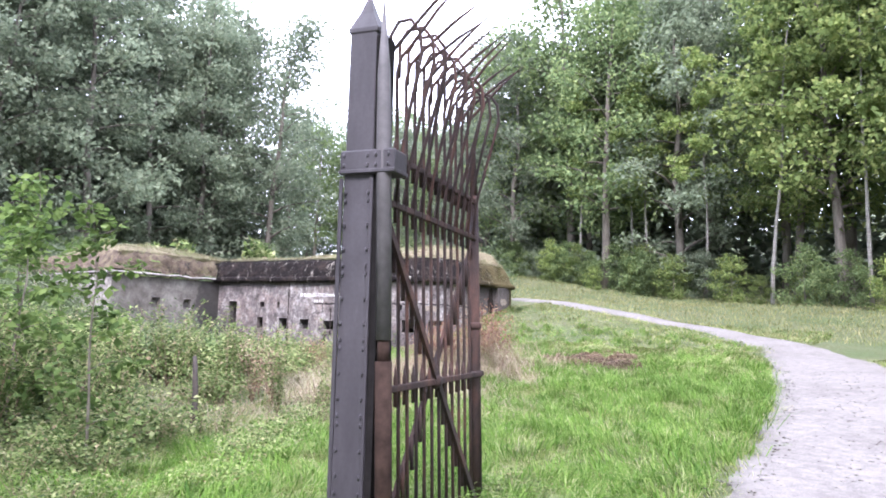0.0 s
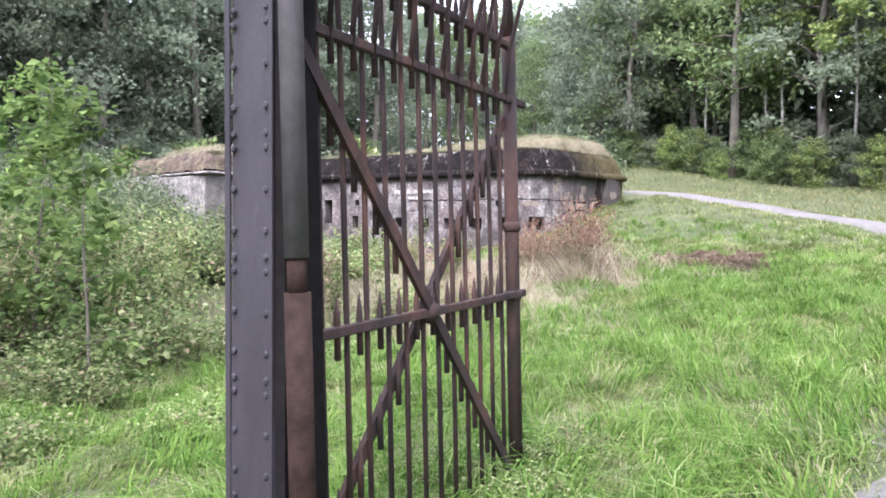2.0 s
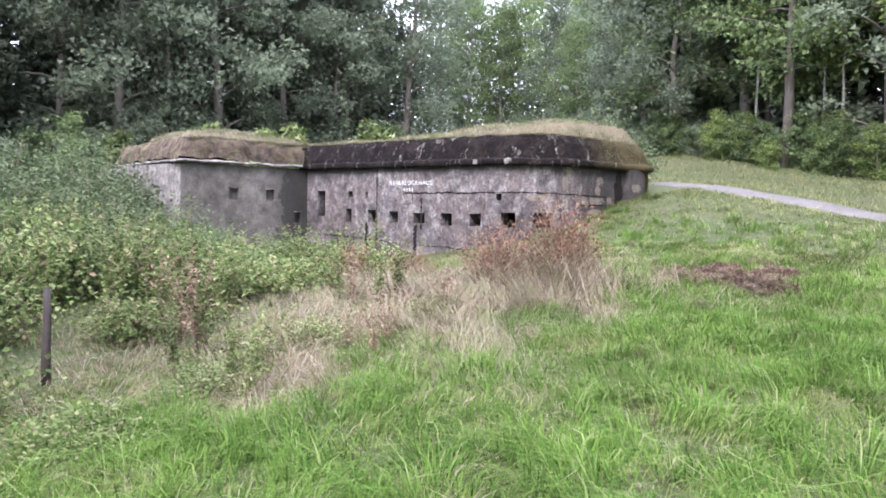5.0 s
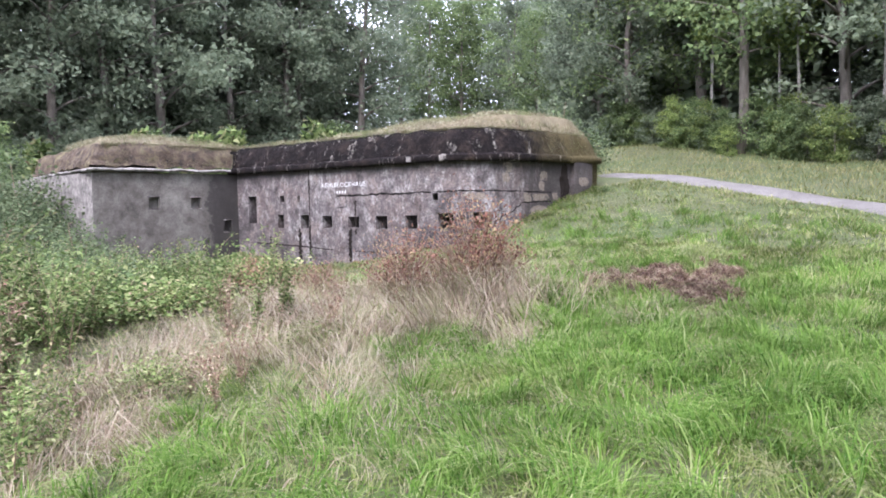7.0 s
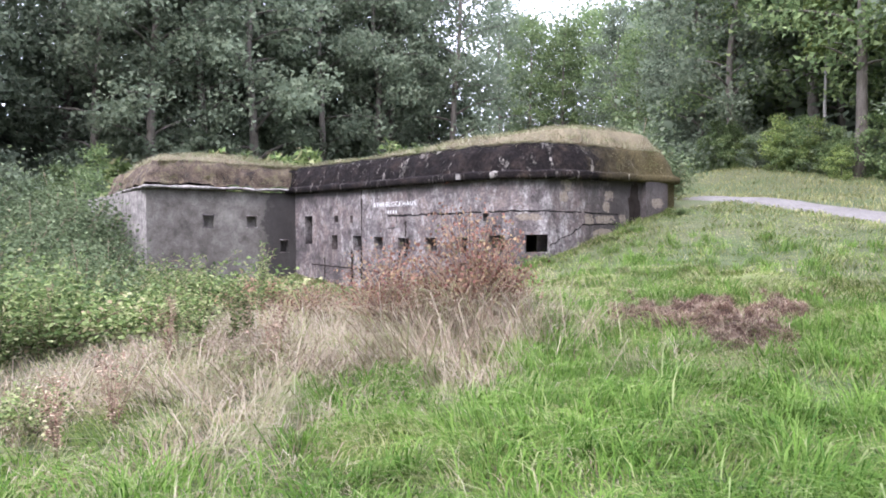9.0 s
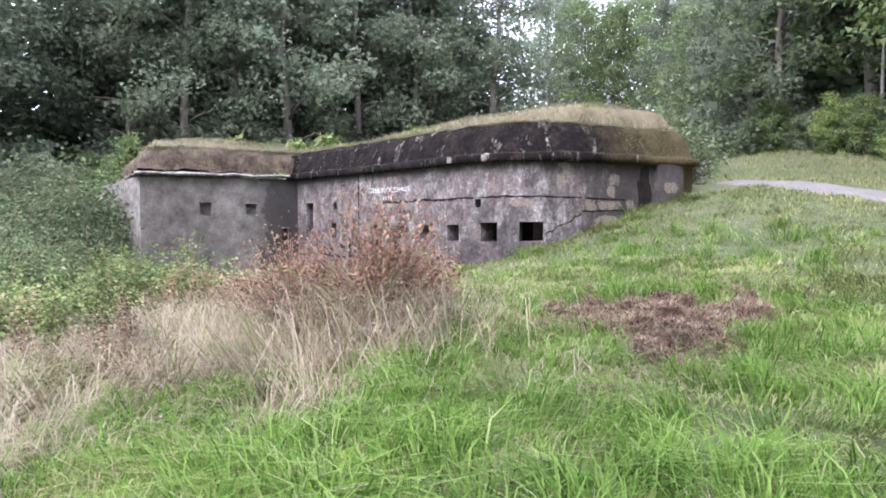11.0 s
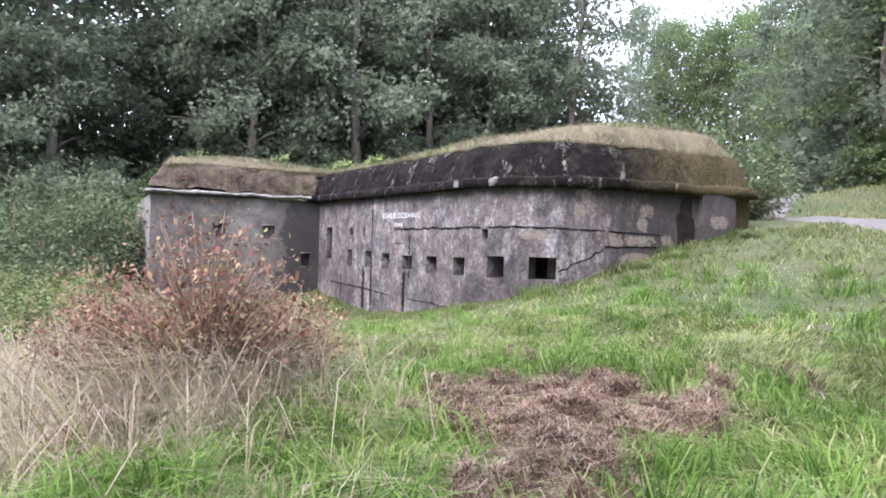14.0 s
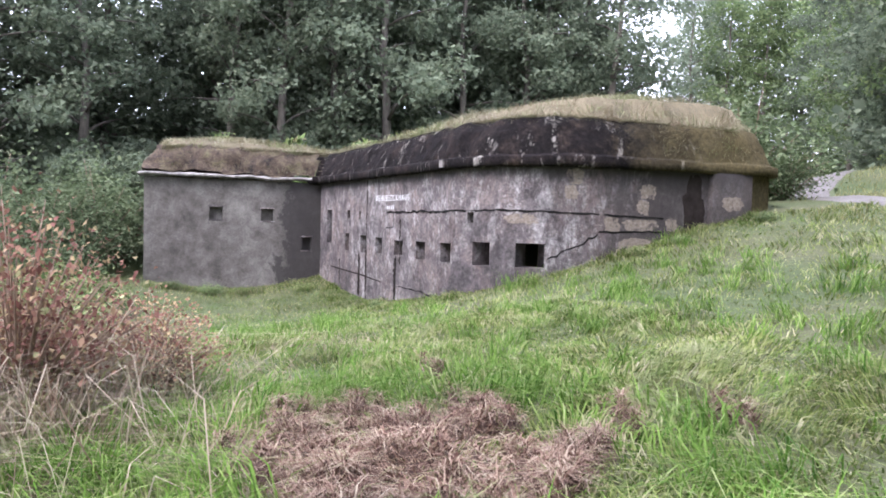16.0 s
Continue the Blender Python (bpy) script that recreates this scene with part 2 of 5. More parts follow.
def _plaster(nt, b):
    big, mid, fine = tex(nt, 0.6, 9, 0.72), tex(nt, 2.4, 9, 0.76), tex(nt, 24, 8, 0.82)
    c = ramp(nt, big, [(0.34, (0.07, 0.062, 0.056)), (0.5, (0.12, 0.112, 0.1)), (0.66, (0.17, 0.162, 0.148))])
    c = mix(nt, 0.8, c, ramp(nt, mid, [(0.36, (0.6, 0.57, 0.55)), (0.64, (1.25, 1.22, 1.2))]), "MULTIPLY")
    c = mix(nt, 0.6, c, ramp(nt, fine, [(0.36, (0.5, 0.5, 0.5)), (0.64, (1.35, 1.35, 1.35))]), "MULTIPLY")
    # ragged black, thickening towards the corner
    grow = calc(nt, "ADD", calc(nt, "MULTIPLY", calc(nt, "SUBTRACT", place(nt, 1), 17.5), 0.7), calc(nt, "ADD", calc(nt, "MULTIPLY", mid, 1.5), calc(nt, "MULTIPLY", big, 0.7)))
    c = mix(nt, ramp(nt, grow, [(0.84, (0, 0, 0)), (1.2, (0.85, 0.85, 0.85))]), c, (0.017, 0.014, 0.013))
    link(nt, c, b.inputs["Base Color"])
    bump(nt, b, mix(nt, 0.5, mid, fine), 0.8, 0.03)


def _algae(nt, b):
    mid, fine = tex(nt, 1.9, 10, 0.8), tex(nt, 13, 9, 0.85)
    streak, where = tex(nt, 1.0, 9, 0.8, (3.6, 3.6, 1.0)), tex(nt, 0.9, 6, 0.7)
    c = ramp(nt, mid, [(0.38, (0.006, 0.005, 0.005)), (0.52, (0.013, 0.01, 0.01)), (0.62, (0.035, 0.026, 0.022)), (0.74, (0.08, 0.06, 0.042))])
    pale = mix(nt, 1.0, ramp(nt, streak, [(0.57, (0, 0, 0)), (0.605, (1, 1, 1))]), ramp(nt, where, [(0.4, (0.15, 0.15, 0.15)), (0.54, (1, 1, 1))]), "MULTIPLY")
    c = mix(nt, pale, c, (0.27, 0.25, 0.225))
    # moss creeping in from the far end
    creep = calc(nt, "ADD", calc(nt, "MULTIPLY", calc(nt, "SUBTRACT", place(nt, 1), 21.9), 0.2), calc(nt, "MULTIPLY", mid, 1.1))
    c = mix(nt, ramp(nt, creep, [(0.55, (0, 0, 0)), (1.0, (0.9, 0.9, 0.9))]), c, (0.1, 0.082, 0.04))
    c = mix(nt, 0.85, c, ramp(nt, fine, [(0.38, (0.3, 0.3, 0.3)), (0.62, (1.6, 1.6, 1.55))]), "MULTIPLY")
    link(nt, c, b.inputs["Base Color"])
    b.inputs["Specular IOR Level"].default_value = 0.12
    bump(nt, b, mix(nt, 0.6, mid, fine), 1.0, 0.1)


def _moss(nt, b):
    mid, fine = tex(nt, 2.0, 9, 0.8), tex(nt, 16, 9, 0.85)
    c = ramp(nt, mid, [(0.38, (0.03, 0.022, 0.018)), (0.47, (0.09, 0.062, 0.045)), (0.55, (0.14, 0.11, 0.07)), (0.64, (0.2, 0.18, 0.1))])
    c = mix(nt, 0.8, c, ramp(nt, fine, [(0.3, (0.4, 0.4, 0.4)), (0.7, (1.5, 1.5, 1.45))]), "MULTIPLY")
    link(nt, c, b.inputs["Base Color"])
    bump(nt, b, mix(nt, 0.5, mid, fine), 1.0, 0.1)


def _iron(nt, b):
    mid, fine = tex(nt, 5, 7, 0.7, (1, 1, 0.4)), tex(nt, 60, 6, 0.75)
    c = ramp(nt, mid, [(0.35, (0.018, 0.013, 0.013)), (0.5, (0.034, 0.022, 0.02)), (0.7, (0.085, 0.042, 0.031))])
    c = mix(nt, 0.5, c, ramp(nt, fine, [(0.3, (0.6, 0.6, 0.6)), (0.7, (1.4, 1.35, 1.3))]), "MULTIPLY")
    link(nt, c, b.inputs["Base Color"])
    b.inputs["Specular IOR Level"].default_value = 0.3
    bump(nt, b, fine, 0.5, 0.004)


def _post_iron(nt, b):
    mid, fine = tex(nt, 3, 7, 0.7, (1, 1, 0.25)), tex(nt, 45, 6, 0.75)
    c = ramp(nt, mid, [(0.3, (0.02, 0.018, 0.022)), (0.6, (0.042, 0.038, 0.044)), (0.8, (0.075, 0.067, 0.072))])
    c = mix(nt, 0.4, c, ramp(nt, fine, [(0.3, (0.65, 0.65, 0.65)), (0.7, (1.3, 1.3, 1.3))]), "MULTIPLY")
    link(nt, c, b.inputs["Base Color"])
    b.inputs["Specular IOR Level"].default_value = 0.4
    bump(nt, b, fine, 0.35, 0.003)


def _bark(nt, b):
    mid = tex(nt, 6, 8, 0.7, (1, 1, 0.25))
    c = ramp(nt, mid, [(0.3, (0.06, 0.05, 0.04)), (0.7, (0.17, 0.15, 0.125))])
    link(nt, c, b.inputs["Base Color"])
    bump(nt, b, mid, 0.8, 0.03)


def _birch(nt, b):
    mid = tex(nt, 3, 6, 0.7, (0.6, 0.6, 3))
    c = ramp(nt, mid, [(0.36, (0.12, 0.11, 0.1)), (0.5, (0.2, 0.19, 0.17)), (0.8, (0.27, 0.26, 0.235))])
    link(nt, c, b.inputs["Base Color"])
    bump(nt, b, mid, 0.5, 0.02)


def plain(col, var=0.35, scale=14):
    def build(nt, b):
        n = tex(nt, scale, 6, 0.7)
        lo, hi = tuple(x * (1 - var) for x in col), tuple(x * (1 + var) for x in col)
        link(nt, ramp(nt, n, [(0.3, lo), (0.7, hi)]), b.inputs["Base Color"])
        bump(nt, b, n, 0.4, 0.01)
    return build


M_SOIL, M_ROAD = mat("meadow_soil", _soil), mat("pale_gravel", _road)
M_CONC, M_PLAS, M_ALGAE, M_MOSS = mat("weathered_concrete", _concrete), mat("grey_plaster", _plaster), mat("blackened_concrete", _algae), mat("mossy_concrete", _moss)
M_IRON, M_POST = mat("rusty_wrought_iron", _iron, 0.85), mat("grey_painted_iron", _post_iron, 0.6)
# black of cracks and joints; also painted shade at post gap and hinge plate
M_GAP = mat("gap_shade_black", plain((0.012, 0.011, 0.011)))
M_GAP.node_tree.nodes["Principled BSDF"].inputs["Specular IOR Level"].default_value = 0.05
M_BARK, M_BIRCH = mat("grey_bark", _bark), mat("pale_bark", _birch)
M_PAINT = mat("white_paint", plain((0.8, 0.8, 0.79), 0.1, 20))
M_WHITE = mat("white_limewash", plain((0.21, 0.195, 0.18), 0.75, 5))
M_TAN = mat("bare_sandstone", _sandstone)
M_STAIN = mat("black_growth", plain((0.022, 0.018, 0.016), 0.5, 5))
M_STAIN.node_tree.nodes["Principled BSDF"].inputs["Specular IOR Level"].default_value = 0.05
M_STILE = mat("dark_rust", plain((0.03, 0.019, 0.015), 0.5, 9), 0.9)
M_STILE.node_tree.nodes["Principled BSDF"].inputs["Specular IOR Level"].default_value = 0.1
M_STILE_TOP = mat("worn_grey_iron", plain((0.075, 0.07, 0.073), 0.3, 9), 0.7)
M_GRASS = leaf_mat("meadow_grass_green", [(0.0, (0.055, 0.085, 0.02)), (0.4, (0.16, 0.22, 0.052)), (0.72, (0.29, 0.33, 0.115)), (0.91, (0.41, 0.385, 0.22)), (1.0, (0.52, 0.46, 0.34))], 0.4, patches=((1.5, 0.52, 0.68, 0.55, (0.33, 0.35, 0.2)), (2.6, 0.54, 0.68, 0.6, (0.13, 0.25, 0.045)), (3.4, 0.58, 0.7, 0.5, (0.4, 0.35, 0.25))))
M_LUSH = leaf_mat("verge_grass_green", [(0.0, (0.07, 0.16, 0.026)), (0.5, (0.165, 0.295, 0.048)), (0.85, (0.27, 0.4, 0.1)), (1.0, (0.43, 0.47, 0.23))], 0.4)
M_STRAW = leaf_mat("dry_straw", [(0.0, (0.22, 0.15, 0.11)), (0.35, (0.42, 0.33, 0.255)), (0.72, (0.62, 0.53, 0.43)), (0.85, (0.25, 0.27, 0.11)), (1.0, (0.3, 0.34, 0.14))], 0.3, 0.8, patches=((1.3, 0.5, 0.66, 0.6, (0.3, 0.29, 0.17)), (2.1, 0.56, 0.7, 0.6, (0.3, 0.19, 0.14))))
M_ROOFGRASS = leaf_mat("roof_grass", [(0.0, (0.14, 0.15, 0.075)), (0.45, (0.28, 0.255, 0.17)), (1.0, (0.43, 0.39, 0.29))], 0.35, 0.8, patches=((0.9, 0.5, 0.62, 0.6, (0.2, 0.25, 0.1)), (2.2, 0.54, 0.66, 0.6, (0.2, 0.13, 0.095))))
M_FAR = leaf_mat("far_meadow_grass", [(0.0, (0.12, 0.14, 0.055)), (0.5, (0.2, 0.21, 0.095)), (1.0, (0.31, 0.28, 0.16))], 0.35)
# dark brown of the sheet added below the hay, standing for shade between clods
M_HAY_SHADE = mat("hay_hollow_shade", plain((0.075, 0.045, 0.034), 0.5, 30))
M_HAY = leaf_mat("brown_mown_grass", [(0.0, (0.07, 0.034, 0.026)), (0.3, (0.24, 0.14, 0.108)), (0.7, (0.47, 0.335, 0.26)), (0.92, (0.64, 0.53, 0.41)), (1.0, (0.24, 0.28, 0.1))], 0.25, 0.85)
M_LEAF = leaf_mat("beech_leaves", [(0.0, (0.1, 0.145, 0.07)), (0.6, (0.175, 0.235, 0.105)), (1.0, (0.27, 0.325, 0.15))], 0.5, 0.8, 0.15)
M_LEAFY = leaf_mat("yellowish_leaves", [(0.0, (0.14, 0.195, 0.07)), (0.6, (0.235, 0.305, 0.105)), (1.0, (0.38, 0.42, 0.16))], 0.5)
# leaf colour lifted paler and greyer than foliage, painting haze over the woods
M_HAZY = leaf_mat("haze_paled_leaves", [(0.0, (0.155, 0.19, 0.135)), (0.6, (0.22, 0.265, 0.185)), (1.0, (0.31, 0.352, 0.25))], 0.58, 0.8, 0.2)
M_SHRUB = leaf_mat("grey_green_leaves", [(0.0, (0.08, 0.11, 0.06)), (0.6, (0.135, 0.175, 0.09)), (1.0, (0.22, 0.26, 0.15))], 0.4)
M_MAPLE = leaf_mat("sapling_leaves", [(0.0, (0.07, 0.12, 0.035)), (0.6, (0.145, 0.22, 0.065)), (1.0, (0.25, 0.34, 0.11))], 0.45)
M_BRAMBLE = leaf_mat("bramble_leaves", [(0.0, (0.05, 0.08, 0.03)), (0.4, (0.14, 0.2, 0.065)), (0.75, (0.28, 0.34, 0.14)), (0.94, (0.4, 0.4, 0.22)), (1.0, (0.34, 0.24, 0.17))], 0.4)
M_AUTUMN = leaf_mat("reddened_leaves", [(0.0, (0.15, 0.07, 0.058)), (0.35, (0.28, 0.132, 0.108)), (0.62, (0.39, 0.225, 0.165)), (0.84, (0.5, 0.37, 0.22)), (1.0, (0.22, 0.24, 0.11))], 0.35)
M_STAKE = mat("dark_wet_wood", plain((0.035, 0.028, 0.024), 0.4))
M_TWIG = mat("dry_twigs", plain((0.2, 0.14, 0.1), 0.4))

def _turf(nt, b):
    mid, fine = tex(nt, 1.6, 6, 0.7), tex(nt, 28, 7, 0.75)
    c = ramp(nt, mid, [(0.3, (0.1, 0.085, 0.05)), (0.7, (0.23, 0.19, 0.115))])
    c = mix(nt, 0.7, c, ramp(nt, fine, [(0.3, (0.5, 0.5, 0.5)), (0.7, (1.35, 1.35, 1.3))]), "MULTIPLY")
    link(nt, c, b.inputs["Base Color"])
    bump(nt, b, fine, 0.9, 0.05)


M_TURF = mat("withered_turf", _turf)

# ---- ground ----
KNOLLS = [(-26, 42, 6, 2.3), (-15.5, 24, 4, 0.2285), (-19, 16.5, 4, -1.1598), (-9, 6, 4, -0.3736), (-17, 29, 6, 1.0297), (-8, 16, 4, -0.116), (-4, 10, 4, -0.0354), (-13.5, 20.5, 2, -0.2157), (-17.5, 19, 1.6, -0.1092), (-24, 16.4, 2.2, -0.42), (-22, 18.6, 1.6, -0.2), (-19.6, 19.3, 1.2, -0.17)]


def ground_z(x, y):
    x, y = np.asarray(x, float), np.asarray(y, float)
    fade = np.exp(-np.maximum(np.hypot(x + 10, y - 20) - 75, 0) / 60)
    z = (-0.1111 - 0.0131 * x + 0.0506 * y) * fade
    for a, b, s, w in KNOLLS:
        z = z + w * np.exp(-((x - a) ** 2 + (y - b) ** 2) / (2 * s * s))
    right = np.clip((y + 0.536 * x - 38) * 0.88, 0, 70)
    left = np.clip(-x - 44 - 0.1 * np.abs(y - 20), 0, 70)
    z = z + 0.09 * np.clip(y + 0.536 * x - 24, 0, 16) * np.clip((x + 30) / 12, 0, 1)
    z = z + 0.2 * right * np.clip((x + 45) / 20, 0, 1) + 0.22 * left
    return z + 0.035 * np.sin(1.3 * x + 0.7 * y) * np.sin(0.9 * y - 0.5 * x)


def spread(lo, hi, step, far, grow=1.35):
    mid = list(np.arange(lo, hi + 1e-6, step))
    a, s = mid[-1], step
    while a < far:
        s *= grow
        a += s
        mid.append(a)
    a, s = mid[0], step
    while a > -far:
        s *= grow
        a -= s
        mid.insert(0, a)
    return np.array(mid)


gx, gy = spread(-30, 8, 0.3, 1800), spread(-6, 34, 0.3, 1800)
X, Y = np.meshgrid(gx, gy, indexing="ij")
i, j = np.meshgrid(np.arange(len(gx) - 1), np.arange(len(gy) - 1), indexing="ij")
q = (i * len(gy) + j).ravel()
solid("ground", mesh_np("ground", np.stack([X, Y, ground_z(X, Y)], -1).reshape(-1, 3), [np.stack([q, q + len(gy), q + len(gy) + 1, q + 1], -1)], M_SOIL, True),
      M_SOIL, "rough green meadow soil rising to wooded slopes", "ground", "structure")

# ---- road ----
ROAD = np.array([(1.0, -8.0), (0.5, -3.0), (-0.1, 2.0), (-0.75, 7.0), (-1.3, 11.0), (-2.5, 16.8), (-4.2, 21.7), (-7.2, 25.6), (-11.3, 27.2), (-15.5, 28.6), (-20.0, 31.0), (-25.0, 36.0), (-32.0, 46.0)])


def smooth_line(p, n):
    t, u = np.arange(len(p)), np.linspace(0, len(p) - 1, n)
    out = []
    for k in range(p.shape[1]):
        d = np.gradient(p[:, k])
        a = np.clip(u.astype(int), 0, len(p) - 2)
        f = u - a
        h = p[a, k] * (2 * f**3 - 3 * f**2 + 1) + d[a] * (f**3 - 2 * f**2 + f) + p[a + 1, k] * (3 * f**2 - 2 * f**3) + d[a + 1] * (f**3 - f**2)
        out.append(h)
    return np.stack(out, -1)


road_mid = smooth_line(ROAD, 260)


def road_gap(x, y):
    """Distance from the road's middle line."""
    p = np.stack([np.asarray(x), np.asarray(y)], -1).reshape(-1, 2)
    best = np.full(len(p), 1e9)
    for c in road_mid[::2]:
        best = np.minimum(best, np.hypot(p[:, 0] - c[0], p[:, 1] - c[1]))
    return best


def build_road():
    d = np.gradient(road_mid, axis=0)
    nrm = np.stack([-d[:, 1], d[:, 0]], -1) / np.linalg.norm(d, axis=1)[:, None]
    ss = np.array([-1.0, -0.93, -0.6, -0.2, 0.2, 0.6, 0.93, 1.0])
    wob = 1.15 + 0.09 * np.sin(np.arange(260) * 0.9) * np.sin(np.arange(260) * 0.37)
    far = np.clip((np.arange(260) - 95) / 60, 0, 1)
    wob *= 1.1 - 0.38 * far * far * (3 - 2 * far)
    P = road_mid[:, None] + nrm[:, None] * ss[None, :, None] * wob[:, None, None]
    z = ground_z(P[..., 0], P[..., 1]) + np.array([-0.02, 0.02, 0.045, 0.035, 0.035, 0.045, 0.02, -0.02])
    v = np.concatenate([P, z[..., None]], -1).reshape(-1, 3)
    i, j = np.meshgrid(np.arange(259), np.arange(7), indexing="ij")
    q = (i * 8 + j).ravel()
    solid("road", mesh_np("road", v, [np.stack([q, q + 1, q + 9, q + 8], -1)], M_ROAD, True), M_ROAD, "pale grey gravel track curving through the meadow", "road", "structure")


def build_gravel():
    """Loose stones on the nearer stretch of the track."""
    n = 2600
    k = rng.integers(20, 110, n)
    d = np.gradient(road_mid, axis=0)[k]
    nrm = np.stack([-d[:, 1], d[:, 0]], -1) / np.linalg.norm(d, axis=1)[:, None]
    side = np.where(rng.uniform(0, 1, n) < 0.6, np.sign(rng.normal(0, 1, n)) * np.abs(rng.normal(1.1, 0.16, n)), rng.uniform(-1, 1, n))
    p = road_mid[k] + d * rng.uniform(-0.5, 0.5, (n, 1)) + nrm * side[:, None]
    z = ground_z(p[:, 0], p[:, 1]) + np.where(np.abs(side) < 1.0, 0.038, 0.012)
    s = rng.uniform(0.008, 0.026, n)[:, None, None] * rng.uniform(0.7, 1.3, (n, 1, 3)) * np.array([1, 1, 0.6])
    octa = np.array([(1, 0, 0), (0, 1, 0), (-1, 0, 0), (0, -1, 0), (0, 0, 1), (0, 0, -1)], float)
    v = np.column_stack([p, z])[:, None] + octa[None] * s
    f = np.array([(0, 1, 4), (1, 2, 4), (2, 3, 4), (3, 0, 4), (1, 0, 5), (2, 1, 5), (3, 2, 5), (0, 3, 5)])
    solid("gravel", mesh_np("gravel", v.reshape(-1, 3), [(np.arange(n)[:, None, None] * 6 + f).reshape(-1, 3)], M_ROAD), M_ROAD, "loose pale stones along the gravel track", "gravel", "stuff")


build_road()
build_gravel()

# ---- gate ----
LEAF_DIR = Vector((-0.2862, 0.9582, 0))
GATE_Y = Vector((-0.9582, -0.2862, 0))


def box_bm(x0, x1, y0, y1, z0, z1, bevel=0.0):
    bm = bmesh.new()
    bmesh.ops.create_cube(bm, size=1)
    for v in bm.verts:
        v.co = Vector(((x0 + x1) / 2 + v.co.x * (x1 - x0), (y0 + y1) / 2 + v.co.y * (y1 - y0), (z0 + z1) / 2 + v.co.z * (z1 - z0)))
    if bevel:
        bmesh.ops.bevel(bm, geom=bm.edges[:], offset=bevel, segments=1, affect="EDGES")
    return bm


def rod(name, pts, radii, sides, material, parent, label="", smooth=True):
    v, q, t = tube(pts, radii, sides)
    return part(name, mesh_np(name, v, [q, t], material, smooth), material, parent, label)


def rivet_mesh():
    bm = bmesh.new()
    bmesh.ops.create_icosphere(bm, subdivisions=1, radius=0.016)
    for v in bm.verts:
        v.co.x *= 0.7
        v.co.y *= 0.7
    me = bpy.data.meshes.new("rivet")
    bm.to_mesh(me)
    bm.free()
    me.materials.append(M_POST)
    return me


def build_gate_post():
    m = Matrix.Translation((-3.1215, 3.51, float(ground_z(-3.1215, 3.51)))) @ Matrix.Rotation(math.atan2(LEAF_DIR.y, LEAF_DIR.x) - radians(90), 4, "Z")
    post = thing("gate_post", m, "riveted grey iron gate post with pointed cap", "gate post")
    w, d, top = 0.097, 0.08, 3.25
    bm = bmesh.new()
    rings = [(1.12, -0.3), (1.09, 0.0), (0.93, top - 0.02), (1.0, top - 0.01), (1.0, top + 0.015), (0.5, top + 0.12), (0.05, top + 0.25)]
    prev = None
    for k, z in rings:
        ring = [bm.verts.new((sx * w * k, sy * d * k, z)) for sx, sy in ((-1, -1), (1, -1), (1, 1), (-1, 1))]
        if prev:
            for a in range(4):
                bm.faces.new((prev[a], prev[(a + 1) % 4], ring[(a + 1) % 4], ring[a]))
        prev = ring
    bm.faces.new(prev)
    bmesh.ops.bevel(bm, geom=[e for e in bm.edges if abs(e.verts[0].co.z - e.verts[1].co.z) > 0.5], offset=0.008, segments=1, affect="EDGES")
    part("shaft", bm, M_POST, post)
    for sx, sy in ((1, -1), (-1, -1), (1, 1)):
        x0, y0 = sx * w * 1.03, sy * d * 1.03
        if sy < 0:
            part("corner_angle", box_bm(x0 - 0.022, x0 + 0.002, y0 - 0.006, y0 + 0.006, 0.32, 2.33, 0.002), M_POST, post)
    # black box added over the side face, shade of the gap as colour
    part("web_slot", box_bm(w * 0.9, w * 1.09 + 0.04, -0.07, 0.07, 0.1, top - 0.04), M_GAP, post, "black box painting the shaded gap beside the post")
    bands = []
    for z0, z1 in ((2.365, 2.495),):
        bands.append(part("hinge_band", box_bm(-w * 1.15, 0.245, -d * 1.35, d * 1.1, z0, z1, 0.01), M_POST, post))
        part("band_rim", box_bm(-w * 1.19, 0.25, -d * 1.4, d * 1.16, z0 - 0.012, z0 + 0.012, 0.004), M_POST, bands[-1])
    rv = rivet_mesh()
    for z in np.arange(0.45, 2.3, 0.145):
        for sx in (-1, 1):
            for off in ((0.0, 0.05) if int(z * 7) % 3 == 0 else (0.0,)):
                o = part("rivet", rv, M_POST, post)
                o.location = (sx * w * 0.78, -d * 1.12, z + off)
    for z in (2.4, 2.46):
        for x in (-0.085, 0.07, 0.125, 0.205):
            o = part("rivet", rv, M_POST, bands[0])
            o.location = (x, -d * 1.36, z)


